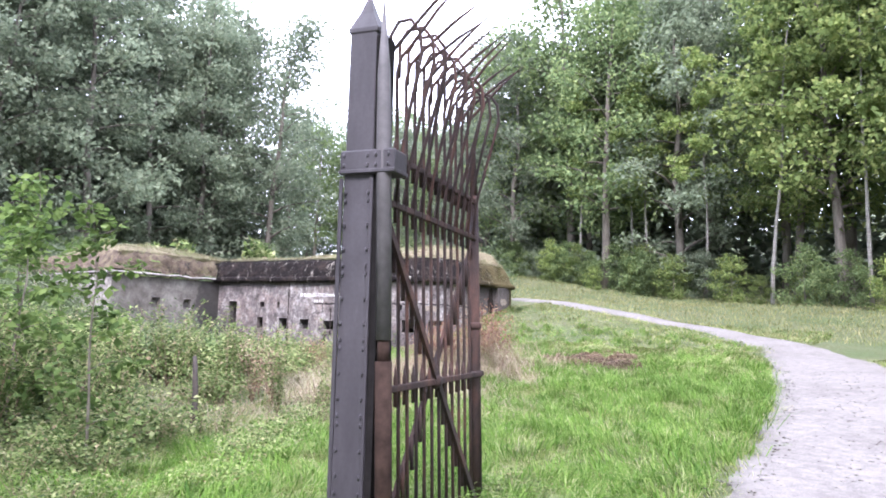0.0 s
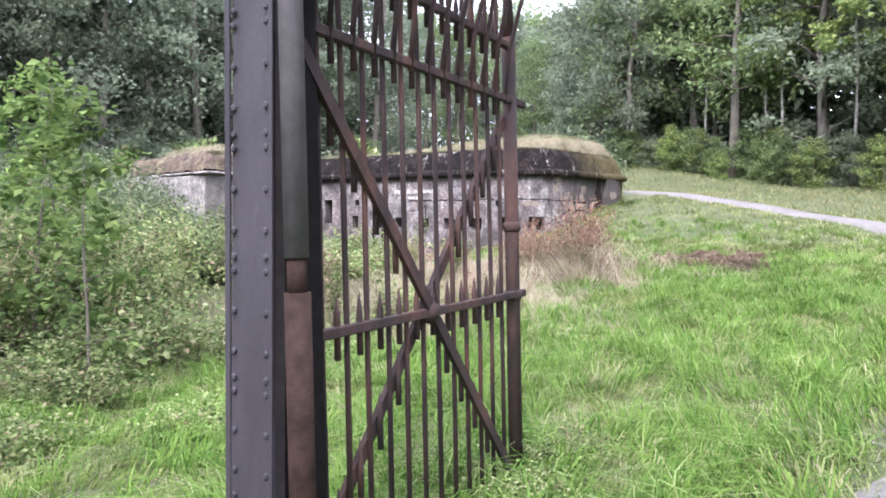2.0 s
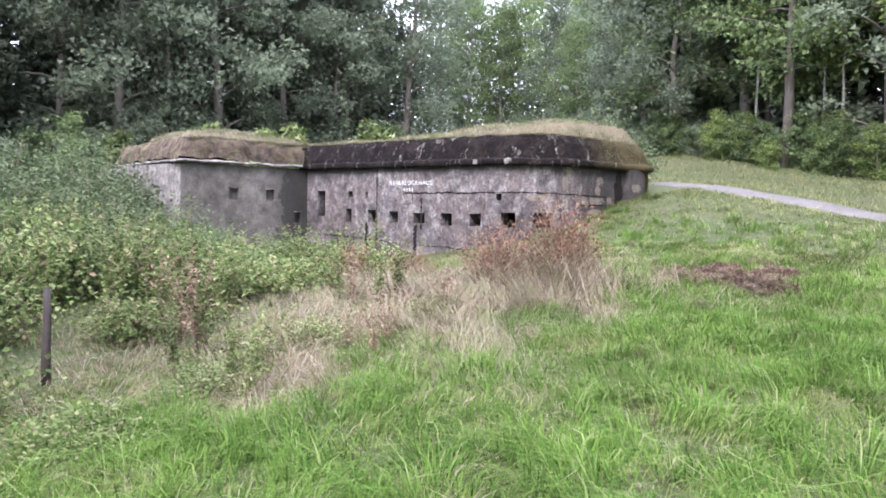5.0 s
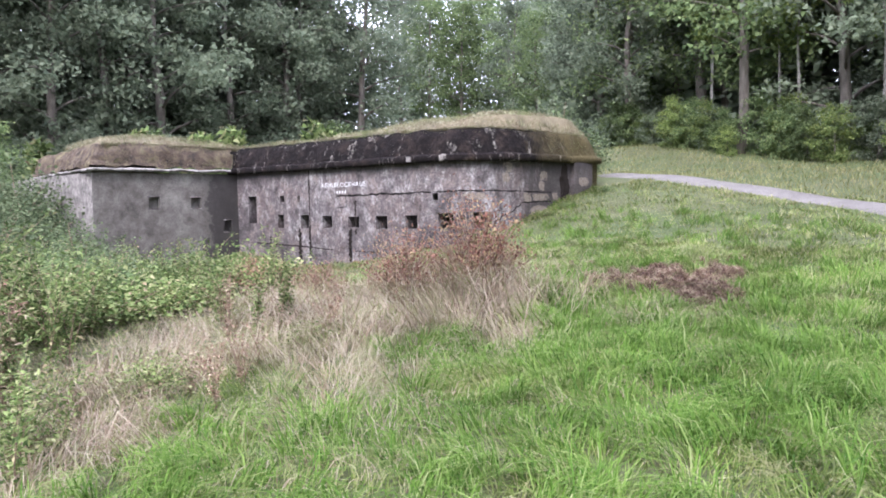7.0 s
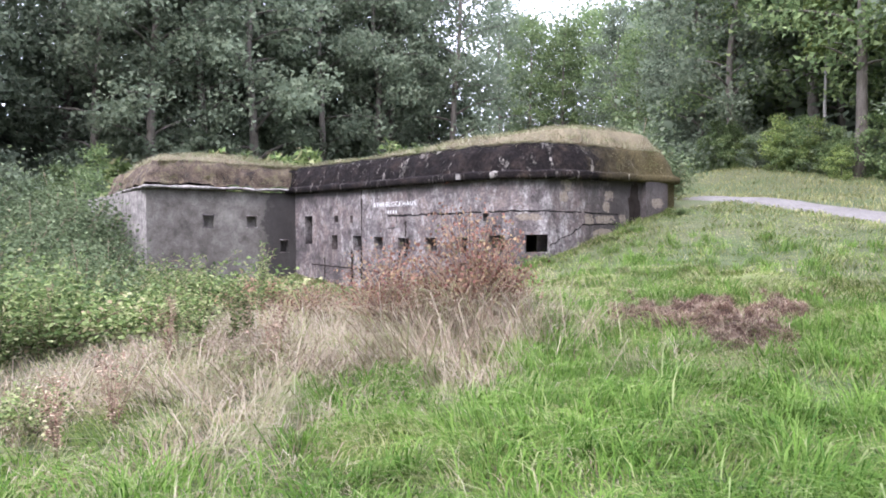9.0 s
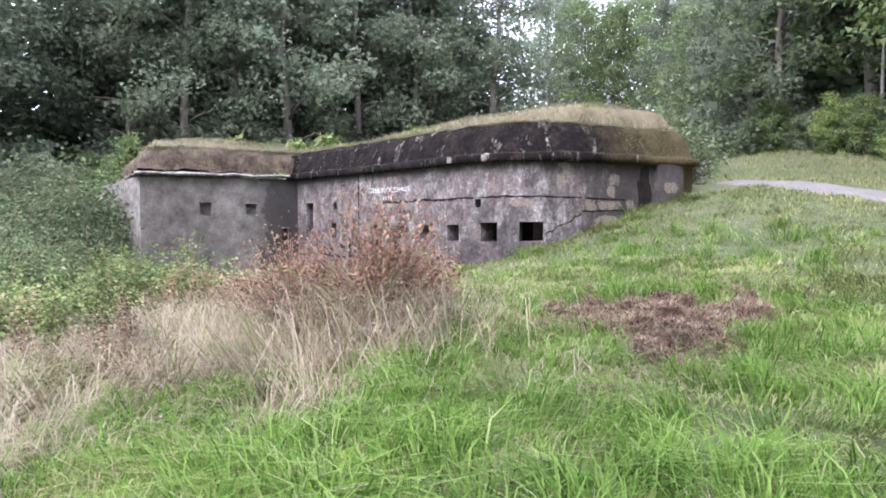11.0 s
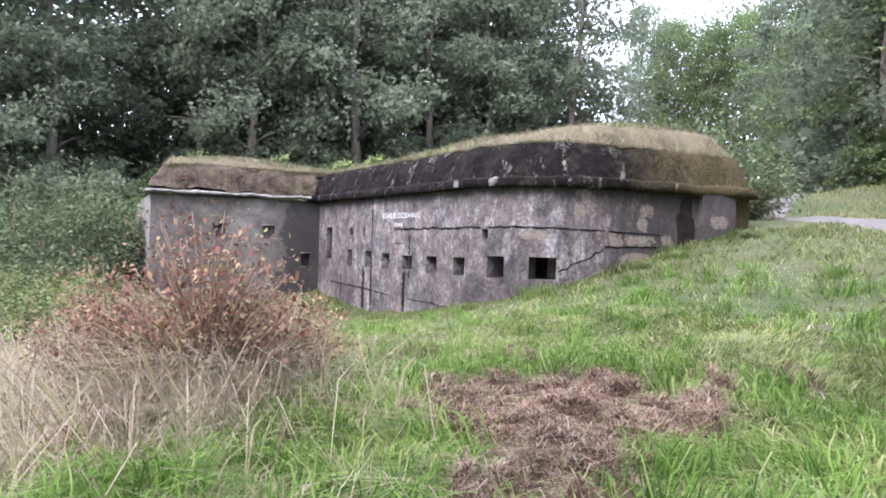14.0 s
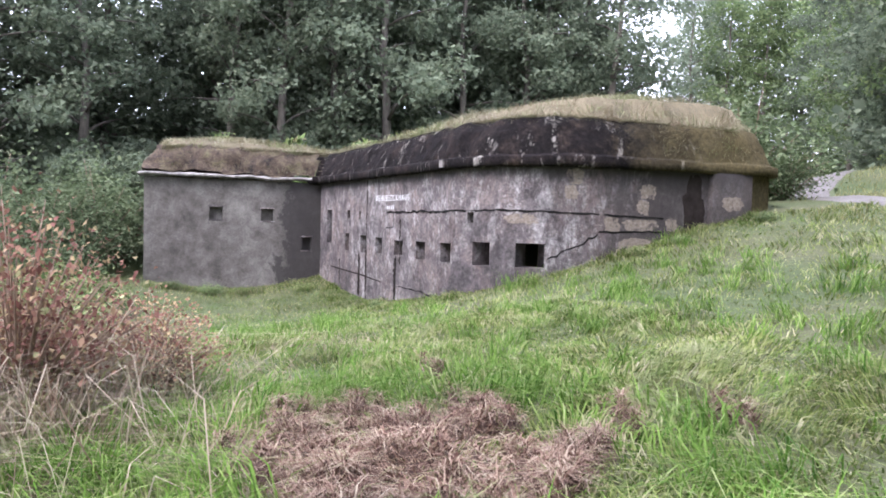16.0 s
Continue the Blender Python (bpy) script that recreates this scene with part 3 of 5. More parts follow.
def build_gate_leaf():
    base = Vector((-2.969, 3.503, 0.0))
    m = Matrix.Translation(base) @ Matrix((LEAF_DIR, GATE_Y, (0, 0, 1))).transposed().to_4x4()
    m = m @ Matrix.Translation((0, 0, 1.14)) @ Matrix.Rotation(radians(-1.9), 4, "X") @ Matrix.Translation((0, 0, -1.14))
    leaf = thing("gate_leaf", m, "rusty wrought iron gate leaf with outward spikes standing open", "gate")
    SX, SY = -0.015, -0.058
    # hinge stile in three lengths
    rod("hinge_stile", [(SX, SY, 0.1), (SX, SY, 1.28)], 0.05, 8, M_STILE, leaf, smooth=False)
    rod("hinge_pin", [(SX, SY, 1.26), (SX, SY, 1.42)], 0.036, 10, M_STILE, leaf, "bare rusty pin")
    rod("hinge_stile", [(SX, SY, 1.4), (SX, SY, 2.6), (SX, SY, 3.0), (SX, SY, 3.45)], [0.046, 0.046, 0.04, 0.004], 8, M_STILE_TOP, leaf, "tall pointed stile", False)
    # plate in the gap black: its shadowed side is put into the colour
    part("hinge_flange", box_bm(0.02, 0.155, -0.035, 0.015, 0.15, 2.55, 0.006), M_GAP, leaf, "iron hinge plate, its shadow painted black")
    W = 1.975
    rod("free_stile", [(W, 0, 0.08), (W, 0, 1.4), (W, 0, 2.6)], 0.041, 12, M_IRON, leaf)
    rod("stile_spike", [(W, 0, 2.58), (W, 0, 3.0), (W - 0.01, -0.1, 3.4)], [0.035, 0.022, 0.004], 8, M_IRON, leaf)
    for z in (1.5, 1.1):
        rod("collar", [(W, 0, z - 0.03), (W, 0, z - 0.015), (W, 0, z + 0.015), (W, 0, z + 0.03)], [0.042, 0.053, 0.053, 0.042], 12, M_IRON, leaf)
    for z, over in ((2.545, 0.0), (2.235, 0.11), (1.105, 0.13)):
        part("rail", box_bm(0.02, W + over, -0.032, 0.004, z - 0.021, z + 0.021, 0.005), M_IRON, leaf)
    for x in (W + 0.11,):
        part("latch", box_bm(x - 0.02, x + 0.07, -0.03, 0.002, 2.215, 2.25, 0.004), M_IRON, leaf)
    # crossed braces of flat bar, on the two sides of the bars
    for (xa, za), (xb, zb), y in (((0.06, 2.16), (1.82, 0.12), -0.03), ((0.1, 0.2), (W - 0.04, 2.13), 0.024)):
        a, b = Vector((xa, y, za)), Vector((xb, y, zb))
        n = (b - a).cross(Vector((0, 1, 0))).normalized() * 0.027
        bm = bmesh.new()
        vs = [bm.verts.new(p + Vector((0, s, 0))) for s in (-0.012, 0.012) for p in (a + n, b + n, b - n, a - n)]
        bm.faces.new(vs[:4])
        bm.faces.new(vs[4:][::-1])
        for k in range(4):
            bm.faces.new((vs[k], vs[k + 4], vs[(k + 1) % 4 + 4], vs[(k + 1) % 4]))
        part("brace", bm, M_IRON, leaf)
    rod("boss", [(0.965, -0.06, 1.11), (0.965, -0.02, 1.11), (0.965, 0.04, 1.11)], [0.03, 0.06, 0.05], 12, M_IRON, leaf)
    bars = [0.19 + 0.1475 * k for k in range(12)]
    jit = random.Random(3)
    for k, x in enumerate(bars):
        a, c = jit.uniform(-0.012, 0.012), jit.uniform(-0.02, 0.02)
        r = 0.0125
        reach, rise = jit.uniform(0.34, 0.46), jit.uniform(0.22, 0.4)
        pts = [(x, 0, 0.12), (x + a, 0, 1.1), (x, 0, 2.24), (x + c, 0, 2.6), (x + c, 0.0, 3.12), (x + c, -0.03, 3.22), (x + c, -0.11, 3.3), (x + c + a, -0.11 - reach * 0.5, 3.3 + rise * 0.55), (x + c + 2 * a, -0.11 - reach, 3.3 + rise)]
        rod("bar", pts, [r, r, r, r, 0.012, 0.012, 0.012, 0.011, 0.002], 7, M_IRON, leaf)
        y1 = -0.2 - 0.03 * (k % 3)
        pts = [(x + 0.05, -0.02, 2.2), (x + 0.06, -0.05, 2.5), (x + 0.06, y1 * 0.6, 2.85), (x + 0.06, y1, 3.2), (x + 0.055, y1 + 0.01, 3.34), (x + 0.05, y1 + 0.07, 3.43), (x + 0.04, -0.05, 3.42), (x + 0.03, -0.0, 3.33), (x + 0.02, 0.0, 3.1)]
        rod("outer_bar", pts, 0.012, 7, M_IRON, leaf)
    # short spiked bars between the long ones
    for k in range(12):
        x = 0.19 + 0.1475 * (k - 0.5)
        if x < 0.1:
            continue
        for z in (1.11, 2.24, 2.55):
            rod("spike", [(x, -0.012, z - 0.115), (x, -0.012, z + 0.05), (x, -0.012, z + 0.13)], [0.014, 0.014, 0.002], 6, M_IRON, leaf, smooth=False)
        for f in ((x - 0.06) / 1.76, (x - 0.1) / (W - 0.14)):
            z = 2.16 - 2.04 * f if f == (x - 0.06) / 1.76 else 0.2 + 1.93 * f
            if abs(z - 1.11) > 0.2 and 0.35 < z < 2.0:
                rod("spike", [(x, 0.0, z - 0.11), (x, 0.0, z + 0.05), (x, 0.0, z + 0.13)], [0.014, 0.014, 0.002], 6, M_IRON, leaf, smooth=False)


build_gate_post()
build_gate_leaf()

# ---- blockhouse ----
CORN = [(-24.15, 13.75), (-24.35, 18.32), (-16.75, 19.69), (-15.75, 20.12), (-15.12, 20.8), (-14.95, 21.7), (-15.0, 23.0), (-15.1, 24.25), (-15.03, 24.85), (-15.22, 25.45), (-16.7, 26.3), (-21.0, 28.5), (-30.5, 27.5), (-31.5, 14.0)]
EAVE_Z, TOP_Z = 3.02, 3.9


def offset_poly(p, d):
    """A closed polygon, counter-clockwise or not, moved outward by d (inward where negative)."""
    p = np.array(p, float)
    area = 0.5 * np.sum(p[:, 0] * np.roll(p[:, 1], -1) - np.roll(p[:, 0], -1) * p[:, 1])
    out = []
    for a, b, c in zip(np.roll(p, 1, 0), p, np.roll(p, -1, 0)):
        e, f = (b - a) / np.linalg.norm(b - a), (c - b) / np.linalg.norm(c - b)
        n, k = np.array([e[1], -e[0]]), np.array([f[1], -f[0]])
        h = n + k
        h *= 1 / max(0.35, np.dot(h, h) / 2)
        out.append(b + (d if area > 0 else -d) * h)
    return np.array(out)


def wall_mesh(p0, p1, z0, z1, holes, thick, material, cell=0.35):
    """An upright wall face from p0 to p1 (outer side to the right of that way) with holes (u0, u1, z0, z1) whose reveals go through its thickness."""
    p0, p1 = Vector((*p0, 0)), Vector((*p1, 0))
    length = (p1 - p0).length
    d = (p1 - p0).normalized()
    inward = Vector((-d.y, d.x, 0))
    us = sorted({0.0, length, *(h[0] for h in holes), *(h[1] for h in holes)})
    zs = sorted({z0, z1, *(h[2] for h in holes), *(h[3] for h in holes)})
    bm = bmesh.new()
    cache = {}

    def v(u, z, deep=0):
        key = (round(u, 4), round(z, 4), deep)
        if key not in cache:
            cache[key] = bm.verts.new(p0 + d * u + Vector((0, 0, z)) + inward * thick * deep)
        return cache[key]

    for a, b in zip(us, us[1:]):
        for e, f in zip(zs, zs[1:]):
            c, g = (a + b) / 2, (e + f) / 2
            if any(h[0] < c < h[1] and h[2] < g < h[3] for h in holes):
                continue
            bm.faces.new((v(a, e), v(b, e), v(b, f), v(a, f)))
            bm.faces.new((v(a, f, 1), v(b, f, 1), v(b, e, 1), v(a, e, 1)))
    for a, b, e, f in holes:
        q = [(a, e), (b, e), (b, f), (a, f)]
        for (u, z), (s, t) in zip(q, q[1:] + q[:1]):
            bm.faces.new((v(u, z, 1), v(s, t, 1), v(s, t), v(u, z)))
    bm.normal_update()
    return bm


def build_blockhouse():
    house = thing("blockhouse", Matrix(), "old grey concrete blockhouse with loopholes and a turf roof", "bunker")
    runs = list(zip(CORN, CORN[1:] + CORN[:1]))
    n_runs = len(runs)

    ha = [(0.55, 0.95, 1.4, 2.28), (2.1, 2.3, 2.06, 2.26), (1.97, 2.26, 1.25, 1.68), (3.02, 3.4, 1.24, 1.66), (3.98, 4.38, 1.27, 1.63), (5.02, 5.48, 1.28, 1.6), (6.12, 6.55, 1.24, 1.61), (7.2, 7.62, 1.25, 1.62), (2.9, 3.02, 2.05, 2.25)]
    hole_sets = {0: [(1.61, 1.95, 1.95, 2.29), (2.95, 3.28, 1.94, 2.27), (4.06, 4.32, 1.15, 1.52)], 1: ha}
    for k, (a, b) in enumerate(runs):
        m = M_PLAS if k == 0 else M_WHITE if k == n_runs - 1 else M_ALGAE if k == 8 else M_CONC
        holes = hole_sets.get(k, [])
        if k == 2:
            holes = [(0.52, 0.96, 1.25, 1.67), (0.37, 0.53, 2.01, 2.2)]
        if k == 3:
            holes = [(0.38, 0.9, 1.26, 1.68)]
        bottom = -0.6 if k < 7 or k == n_runs - 1 else 0.5
        if k == n_runs - 1:
            a = (-31.5, 13.3)
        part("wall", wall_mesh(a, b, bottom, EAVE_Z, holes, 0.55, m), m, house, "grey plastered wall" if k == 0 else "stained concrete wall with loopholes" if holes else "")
        d = Vector((b[0] - a[0], b[1] - a[1])).normalized()
        for u0, u1, z0, z1 in holes:
            # lighter sill and worn head round each loophole
            for z, t in ((z0 - 0.03, 0.03), (z1, 0.03)):
                bm = bmesh.new()
                lo, hi = u0 - 0.03, u1 + 0.03
                pts = [Vector((*a, 0)) + Vector((*d, 0)) * u + Vector((d.y, -d.x, 0)) * o for u, o in ((lo, 0.008), (hi, 0.008), (hi, -0.1), (lo, -0.1))]
                vs = [bm.verts.new(p + Vector((0, 0, zz))) for zz in (z, z + t) for p in pts]
                for f in ((0, 1, 2, 3), (7, 6, 5, 4), (0, 4, 5, 1), (1, 5, 6, 2), (2, 6, 7, 3), (3, 7, 4, 0)):
                    bm.faces.new([vs[q] for q in f])
                part("sill" if t and z < z1 else "lintel", bm, M_CONC, house)
            if k == 0:
                # bricked-up back of the wing's loophole
                o = part("loophole_filling", box_bm(u0 - 0.02, u1 + 0.02, 0, 0.08, z0 - 0.02, z1 + 0.02), m, house, "dull grey filling set back in the loophole")
                o.matrix_basis = Matrix.Translation((*(Vector(a) + Vector((-d.y, d.x)) * 0.14), 0)) @ Matrix.Rotation(math.atan2(d.y, d.x), 4, "Z")
    # pilaster block near the end
    bm = bmesh.new()
    vs = [bm.verts.new((x, y, z)) for z in (1.2, EAVE_Z - 0.004) for x, y in ((-14.94, 23.98), (-14.94, 24.83), (-15.35, 24.83), (-15.35, 23.98))]
    for f in ((0, 1, 2, 3), (7, 6, 5, 4), (0, 4, 5, 1), (1, 5, 6, 2), (2, 6, 7, 3), (3, 7, 4, 0)):
        bm.faces.new([vs[q] for q in f])
    part("pilaster", bm, M_CONC, house)
    # cornice, battered roof edge and turf, run round the outline
    n = len(CORN)

    def ring(out, z):
        p = offset_poly(CORN, out)
        return np.column_stack([p, np.full(n, z)])

    def subdivide(r, step=0.14):
        """Rings share the outline's division, so that they can be joined."""
        out = []
        base = np.array(CORN)
        for k in range(n):
            m = max(1, int(np.linalg.norm(base[(k + 1) % n] - base[k]) / step))
            for s in range(m):
                out.append(r[k] + (r[(k + 1) % n] - r[k]) * s / m)
        return np.array(out)

    def skin(name, rings, material, label="", keep=None, rough=0.0):
        rs = [subdivide(r) for r in rings]
        m = len(rs[0])
        v = np.concatenate(rs)
        if rough:
            for k in range(len(v)):
                p = Vector(v[k])
                v[k] += rough * (np.array(noise.noise_vector(p * 1.7)) + 0.7 * np.array(noise.noise_vector(p * 5.3)) + 0.4 * np.array(noise.noise_vector(p * 13.0)))
        i, j = np.meshgrid(np.arange(len(rs) - 1), np.arange(m), indexing="ij")
        q = np.stack([i * m + j, i * m + (j + 1) % m, (i + 1) * m + (j + 1) % m, (i + 1) * m + j], -1).reshape(-1, 4)
        if keep is not None:
            mid = v[q].mean(1)
            q = q[keep(mid)]
        used, q = np.unique(q, return_inverse=True)
        return part(name, mesh_np(name, v[used], [q.reshape(-1, 4)], material), material, house, label)

    on_wing = lambda c: (c[:, 0] < -23.9) & (c[:, 1] < 18.25 - 0.9 * np.clip(c[:, 0] + 24.5, 0, 1))
    near_end = lambda c: (c[:, 1] > 22.6) & (c[:, 0] > -22)
    main = lambda c: ~on_wing(c)
    skin("cornice", [ring(0.0, EAVE_Z), ring(0.02, EAVE_Z - 0.03), ring(0.15, EAVE_Z - 0.01), ring(0.155, EAVE_Z + 0.07), ring(0.15, EAVE_Z + 0.15), ring(0.08, EAVE_Z + 0.175), ring(0.02, EAVE_Z + 0.2)], M_ALGAE, "projecting blackened cornice", lambda c: main(c) & (c[:, 0] > -24.6) & (c[:, 1] < 27), 0.028)
    skin("cornice", [ring(0.0, EAVE_Z + 0.03), ring(0.14, EAVE_Z + 0.05), ring(0.15, EAVE_Z + 0.095), ring(0.12, EAVE_Z + 0.11), ring(0.02, EAVE_Z + 0.13)], M_WHITE, "thin pale broken edge slab", on_wing, 0.035)
    bank = [ring(o, EAVE_Z + z) for o, z in ((0.03, 0.17), (0.0, 0.27), (-0.04, 0.37), (-0.08, 0.47), (-0.125, 0.57), (-0.17, 0.67), (-0.24, 0.76), (-0.33, 0.84), (-0.46, 0.88))]
    skin("roof_edge", bank, M_ALGAE, "battered black concrete roof edge", lambda c: main(c) & ~near_end(c) & (c[:, 0] > -24.6) & (c[:, 1] < 23), 0.055)
    skin("roof_edge", bank, M_MOSS, "battered roof edge grown over with moss", on_wing, 0.1)
    skin("roof_edge", bank, M_ALGAE, "battered roof edge grown over with moss", near_end, 0.05)

    def roof_z(x, y):
        mound = 0.72 * np.exp(-(((x + 18.2) / 4.6) ** 2 + ((y - 23.4) / 2.8) ** 2)) + 0.35 * np.exp(-(((x + 26.2) / 2.5) ** 2 + ((y - 15.8) / 2.2) ** 2))
        return TOP_Z - 0.02 + mound + 0.05 * np.sin(2.1 * x) * np.sin(1.7 * y)

    rings = []
    for f in np.linspace(0, 1, 9):
        p = offset_poly(CORN, -0.44 - 1.9 * f)
        rings.append(np.column_stack([p, roof_z(p[:, 0], p[:, 1]) * 1.0 if f > 0 else np.full(n, TOP_Z - 0.01)]))
    turf = skin("turf", rings, M_TURF, "rough turf on the roof", None, 0.03)
    last = subdivide(rings[-1])
    bm = bmesh.new()
    f = bm.faces.new([bm.verts.new(p) for p in last])
    bmesh.ops.triangulate(bm, faces=[f])
    part("turf", bm, M_TURF, house, "rough turf on the roof")
    # grass on the roof
    box = rng.uniform((-31.5, 13.5), (-14.5, 28.5), (105000, 2))
    poly = offset_poly(CORN, -0.32)

    def inside(p, poly):
        ok = np.zeros(len(p), bool)
        for (ax, ay), (bx, by) in zip(poly, np.roll(poly, -1, 0)):
            c = ((ay > p[:, 1]) != (by > p[:, 1])) & (p[:, 0] < (bx - ax) * (p[:, 1] - ay) / (by - ay + 1e-12) + ax)
            ok ^= c
        return ok

    def edge_gap(p, poly):
        g = np.full(len(p), 1e9)
        for a, b in zip(poly, np.roll(poly, -1, 0)):
            d = b - a
            t = np.clip(((p - a) @ d) / (d @ d), 0, 1)
            g = np.minimum(g, np.linalg.norm(p - a - t[:, None] * d, axis=1))
        return g

    p = box[inside(box, poly)]
    p = p[(p[:, 0] > -28.5) & (edge_gap(p, poly) < 2.3)]
    z = np.minimum(roof_z(p[:, 0], p[:, 1]), TOP_Z + 0.9 * edge_gap(p, poly)) - 0.03
    h = 0.17 + 0.06 * np.sin(p[:, 0] * 1.3) * np.sin(p[:, 1])
    v, a4, a3 = blades(np.column_stack([p, z]), h * 0.85, 0.011, 0.55, 0.7, 1.2)
    g = part("grass", mesh_np("grass", v, [a4, a3], M_ROOFGRASS), M_ROOFGRASS, house, "bleached grass on the roof")
    tagged(g, kind="stuff")
    tufts = []
    for lo, hi, n_t in ((-0.02, -0.46, 9000),):
        lower, upper = ring(0.03, EAVE_Z + 0.2), ring(-0.44, TOP_Z)
        for k, cnt in ((0, 13000), (6, 3000), (7, 2000), (1, 5200), (2, 800), (3, 800), (4, 800), (5, 1200)):
            f, s = rng.uniform(0, 1, cnt)[:, None], rng.uniform(0, 1, cnt)[:, None]
            s = np.sqrt(s) if k == 0 else s ** (0.5 if k in (6, 7) else 0.08)
            a, b = lower[k] + (lower[(k + 1) % n] - lower[k]) * f, upper[k] + (upper[(k + 1) % n] - upper[k]) * f
            tufts.append(a + (b - a) * s)
    tufts = np.concatenate(tufts)
    v, a4, a3 = blades(tufts - [0, 0, 0.015], rng.uniform(0.04, 0.14, len(tufts)), 0.009, 1.0, 1.3)
    tagged(part("moss", mesh_np("moss", v, [a4, a3], M_ROOFGRASS), M_ROOFGRASS, house, "short withered grass hanging over the roof edge"), kind="stuff")
    # long crack and stepped joints on the main wall
    A0, dA = Vector(CORN[1]), (Vector(CORN[2]) - Vector(CORN[1])).normalized()

    def strip(name, line, width, material, p0=A0, d=dA, proud=0.006, label=""):
        bm = bmesh.new()
        rows = []
        for k, (u, z) in enumerate(line):
            w = width * jr.uniform(0.5, 1.3)
            c = Vector((*(p0 + d * u), z)) + Vector((d.y, -d.x, 0)) * proud
            a, b = Vector(line[max(0, k - 1)]), Vector(line[min(len(line) - 1, k + 1)])
            t = (b - a).normalized()
            off = Vector((d.x * -t.y, d.y * -t.y, t.x)) * w / 2
            rows.append((bm.verts.new(c - off), bm.verts.new(c + off)))
        for (a, b), (c, e) in zip(rows, rows[1:]):
            bm.faces.new((a, c, e, b))
        return part(name, bm, material, house, label)

    jr = random.Random(11)
    wav = lambda u0, u1, z0, z1, s=0.13, amp=0.012: [(u0 + (u1 - u0) * k / max(1, int((u1 - u0) / s)), z0 + (z1 - z0) * k / max(1, int((u1 - u0) / s)) + jr.uniform(-amp, amp)) for k in range(max(1, int((u1 - u0) / s)) + 1)]
    strip("crack", wav(4.62, 7.72, 2.2, 2.225, 0.1, 0.02), 0.045, M_GAP, label="jagged open crack in the concrete")
    B0, dB = Vector(CORN[2]), (Vector(CORN[3]) - Vector(CORN[2])).normalized()
    strip("crack", wav(0, (Vector(CORN[3]) - Vector(CORN[2])).length, 2.225, 2.24), 0.042, M_GAP, B0, dB)
    C0, dC = Vector(CORN[3]), (Vector(CORN[4]) - Vector(CORN[3])).normalized()
    strip("crack", wav(0, (Vector(CORN[4]) - Vector(CORN[3])).length, 2.24, 2.23), 0.038, M_GAP, C0, dC)
    D0, dD = Vector(CORN[4]), (Vector(CORN[5]) - Vector(CORN[4])).normalized()
    strip("crack", wav(0, (Vector(CORN[5]) - Vector(CORN[4])).length, 2.23, 2.2), 0.032, M_GAP, D0, dD)
    strip("crack", wav(0.02, 0.9, 1.4, 1.85, 0.08, 0.03), 0.03, M_GAP, D0, dD)
    E0, dE = Vector(CORN[5]), (Vector(CORN[6]) - Vector(CORN[5])).normalized()
    strip("crack", wav(0.1, 1.3, 2.2, 2.17), 0.032, M_GAP, E0, dE)
    strip("crack", wav(0.0, 1.28, 1.9, 1.93), 0.028, M_GAP, E0, dE)
    strip("joint", [(4.98, 2.2), (4.99, 2.05), (5.0, 1.88)], 0.02, M_GAP)
    strip("joint", [(4.6, 1.86), (4.8, 1.87), (5.0, 1.88)], 0.02, M_GAP)
    strip("joint", [(3.44 + 0.012 * math.sin(9 * k), 2.98 - 0.1 * k) for k in range(30)], 0.05, M_STAIN)
    strip("joint", [(5.14 + 0.02 * math.sin(7 * k), 1.28 - 0.08 * k) for k in range(15)], 0.05, M_GAP)
    strip("joint", [(0.9, 0.78), (1.9, 0.74), (3.2, 0.7), (4.4, 0.62)], 0.03, M_STAIN)
    strip("crack", wav(5.3, 7.4, 0.62, 0.55, 0.12, 0.02), 0.03, M_GAP)
    for u, z0, z1, wd in ((2.98, 0.2, 1.24, 0.14), (3.42, 0.3, 1.3, 0.08), (5.1, 0.3, 1.2, 0.1), (5.35, 1.1, 2.05, 0.07), (1.6, 0.4, 1.0, 0.06)):
        strip("seep_streak", [(u + 0.03 * math.sin(5 * u + 9 * k), z1 + (z0 - z1) * k / 14) for k in range(15)], wd, M_STAIN, label="black seep streak")
    # bare sandstone patches where the render has come off
    F0, dF = Vector(CORN[6]), (Vector(CORN[7]) - Vector(CORN[6])).normalized()

    def patch(p0, d, u0, u1, z0, z1, material, label):
        bm = bmesh.new()
        c = ((u0 + u1) / 2, (z0 + z1) / 2)
        vs = []
        for k in range(44):
            a = 2 * math.pi * k / 44
            rag = 0.8 + 0.22 * noise.noise(Vector((u0 * 3 + 1.6 * math.cos(a), z0 * 3 + 1.6 * math.sin(a), z1))) + 0.18 * noise.noise(Vector((u0 + 5 * math.cos(a), z0 + 5 * math.sin(a), 3.3)))
            r = (0.55 / max(abs(math.cos(a)), abs(math.sin(a))) + 0.45) * (rag + jr.uniform(-0.05, 0.05))
            u, z = c[0] + (u1 - u0) / 2 * r * math.cos(a), c[1] + (z1 - z0) / 2 * r * math.sin(a)
            vs.append(bm.verts.new(Vector((*(p0 + d * u), z)) + Vector((d.y, -d.x, 0)) * 0.004))
        bm.faces.new(vs)
        part("bare_stone", bm, material, house, label)

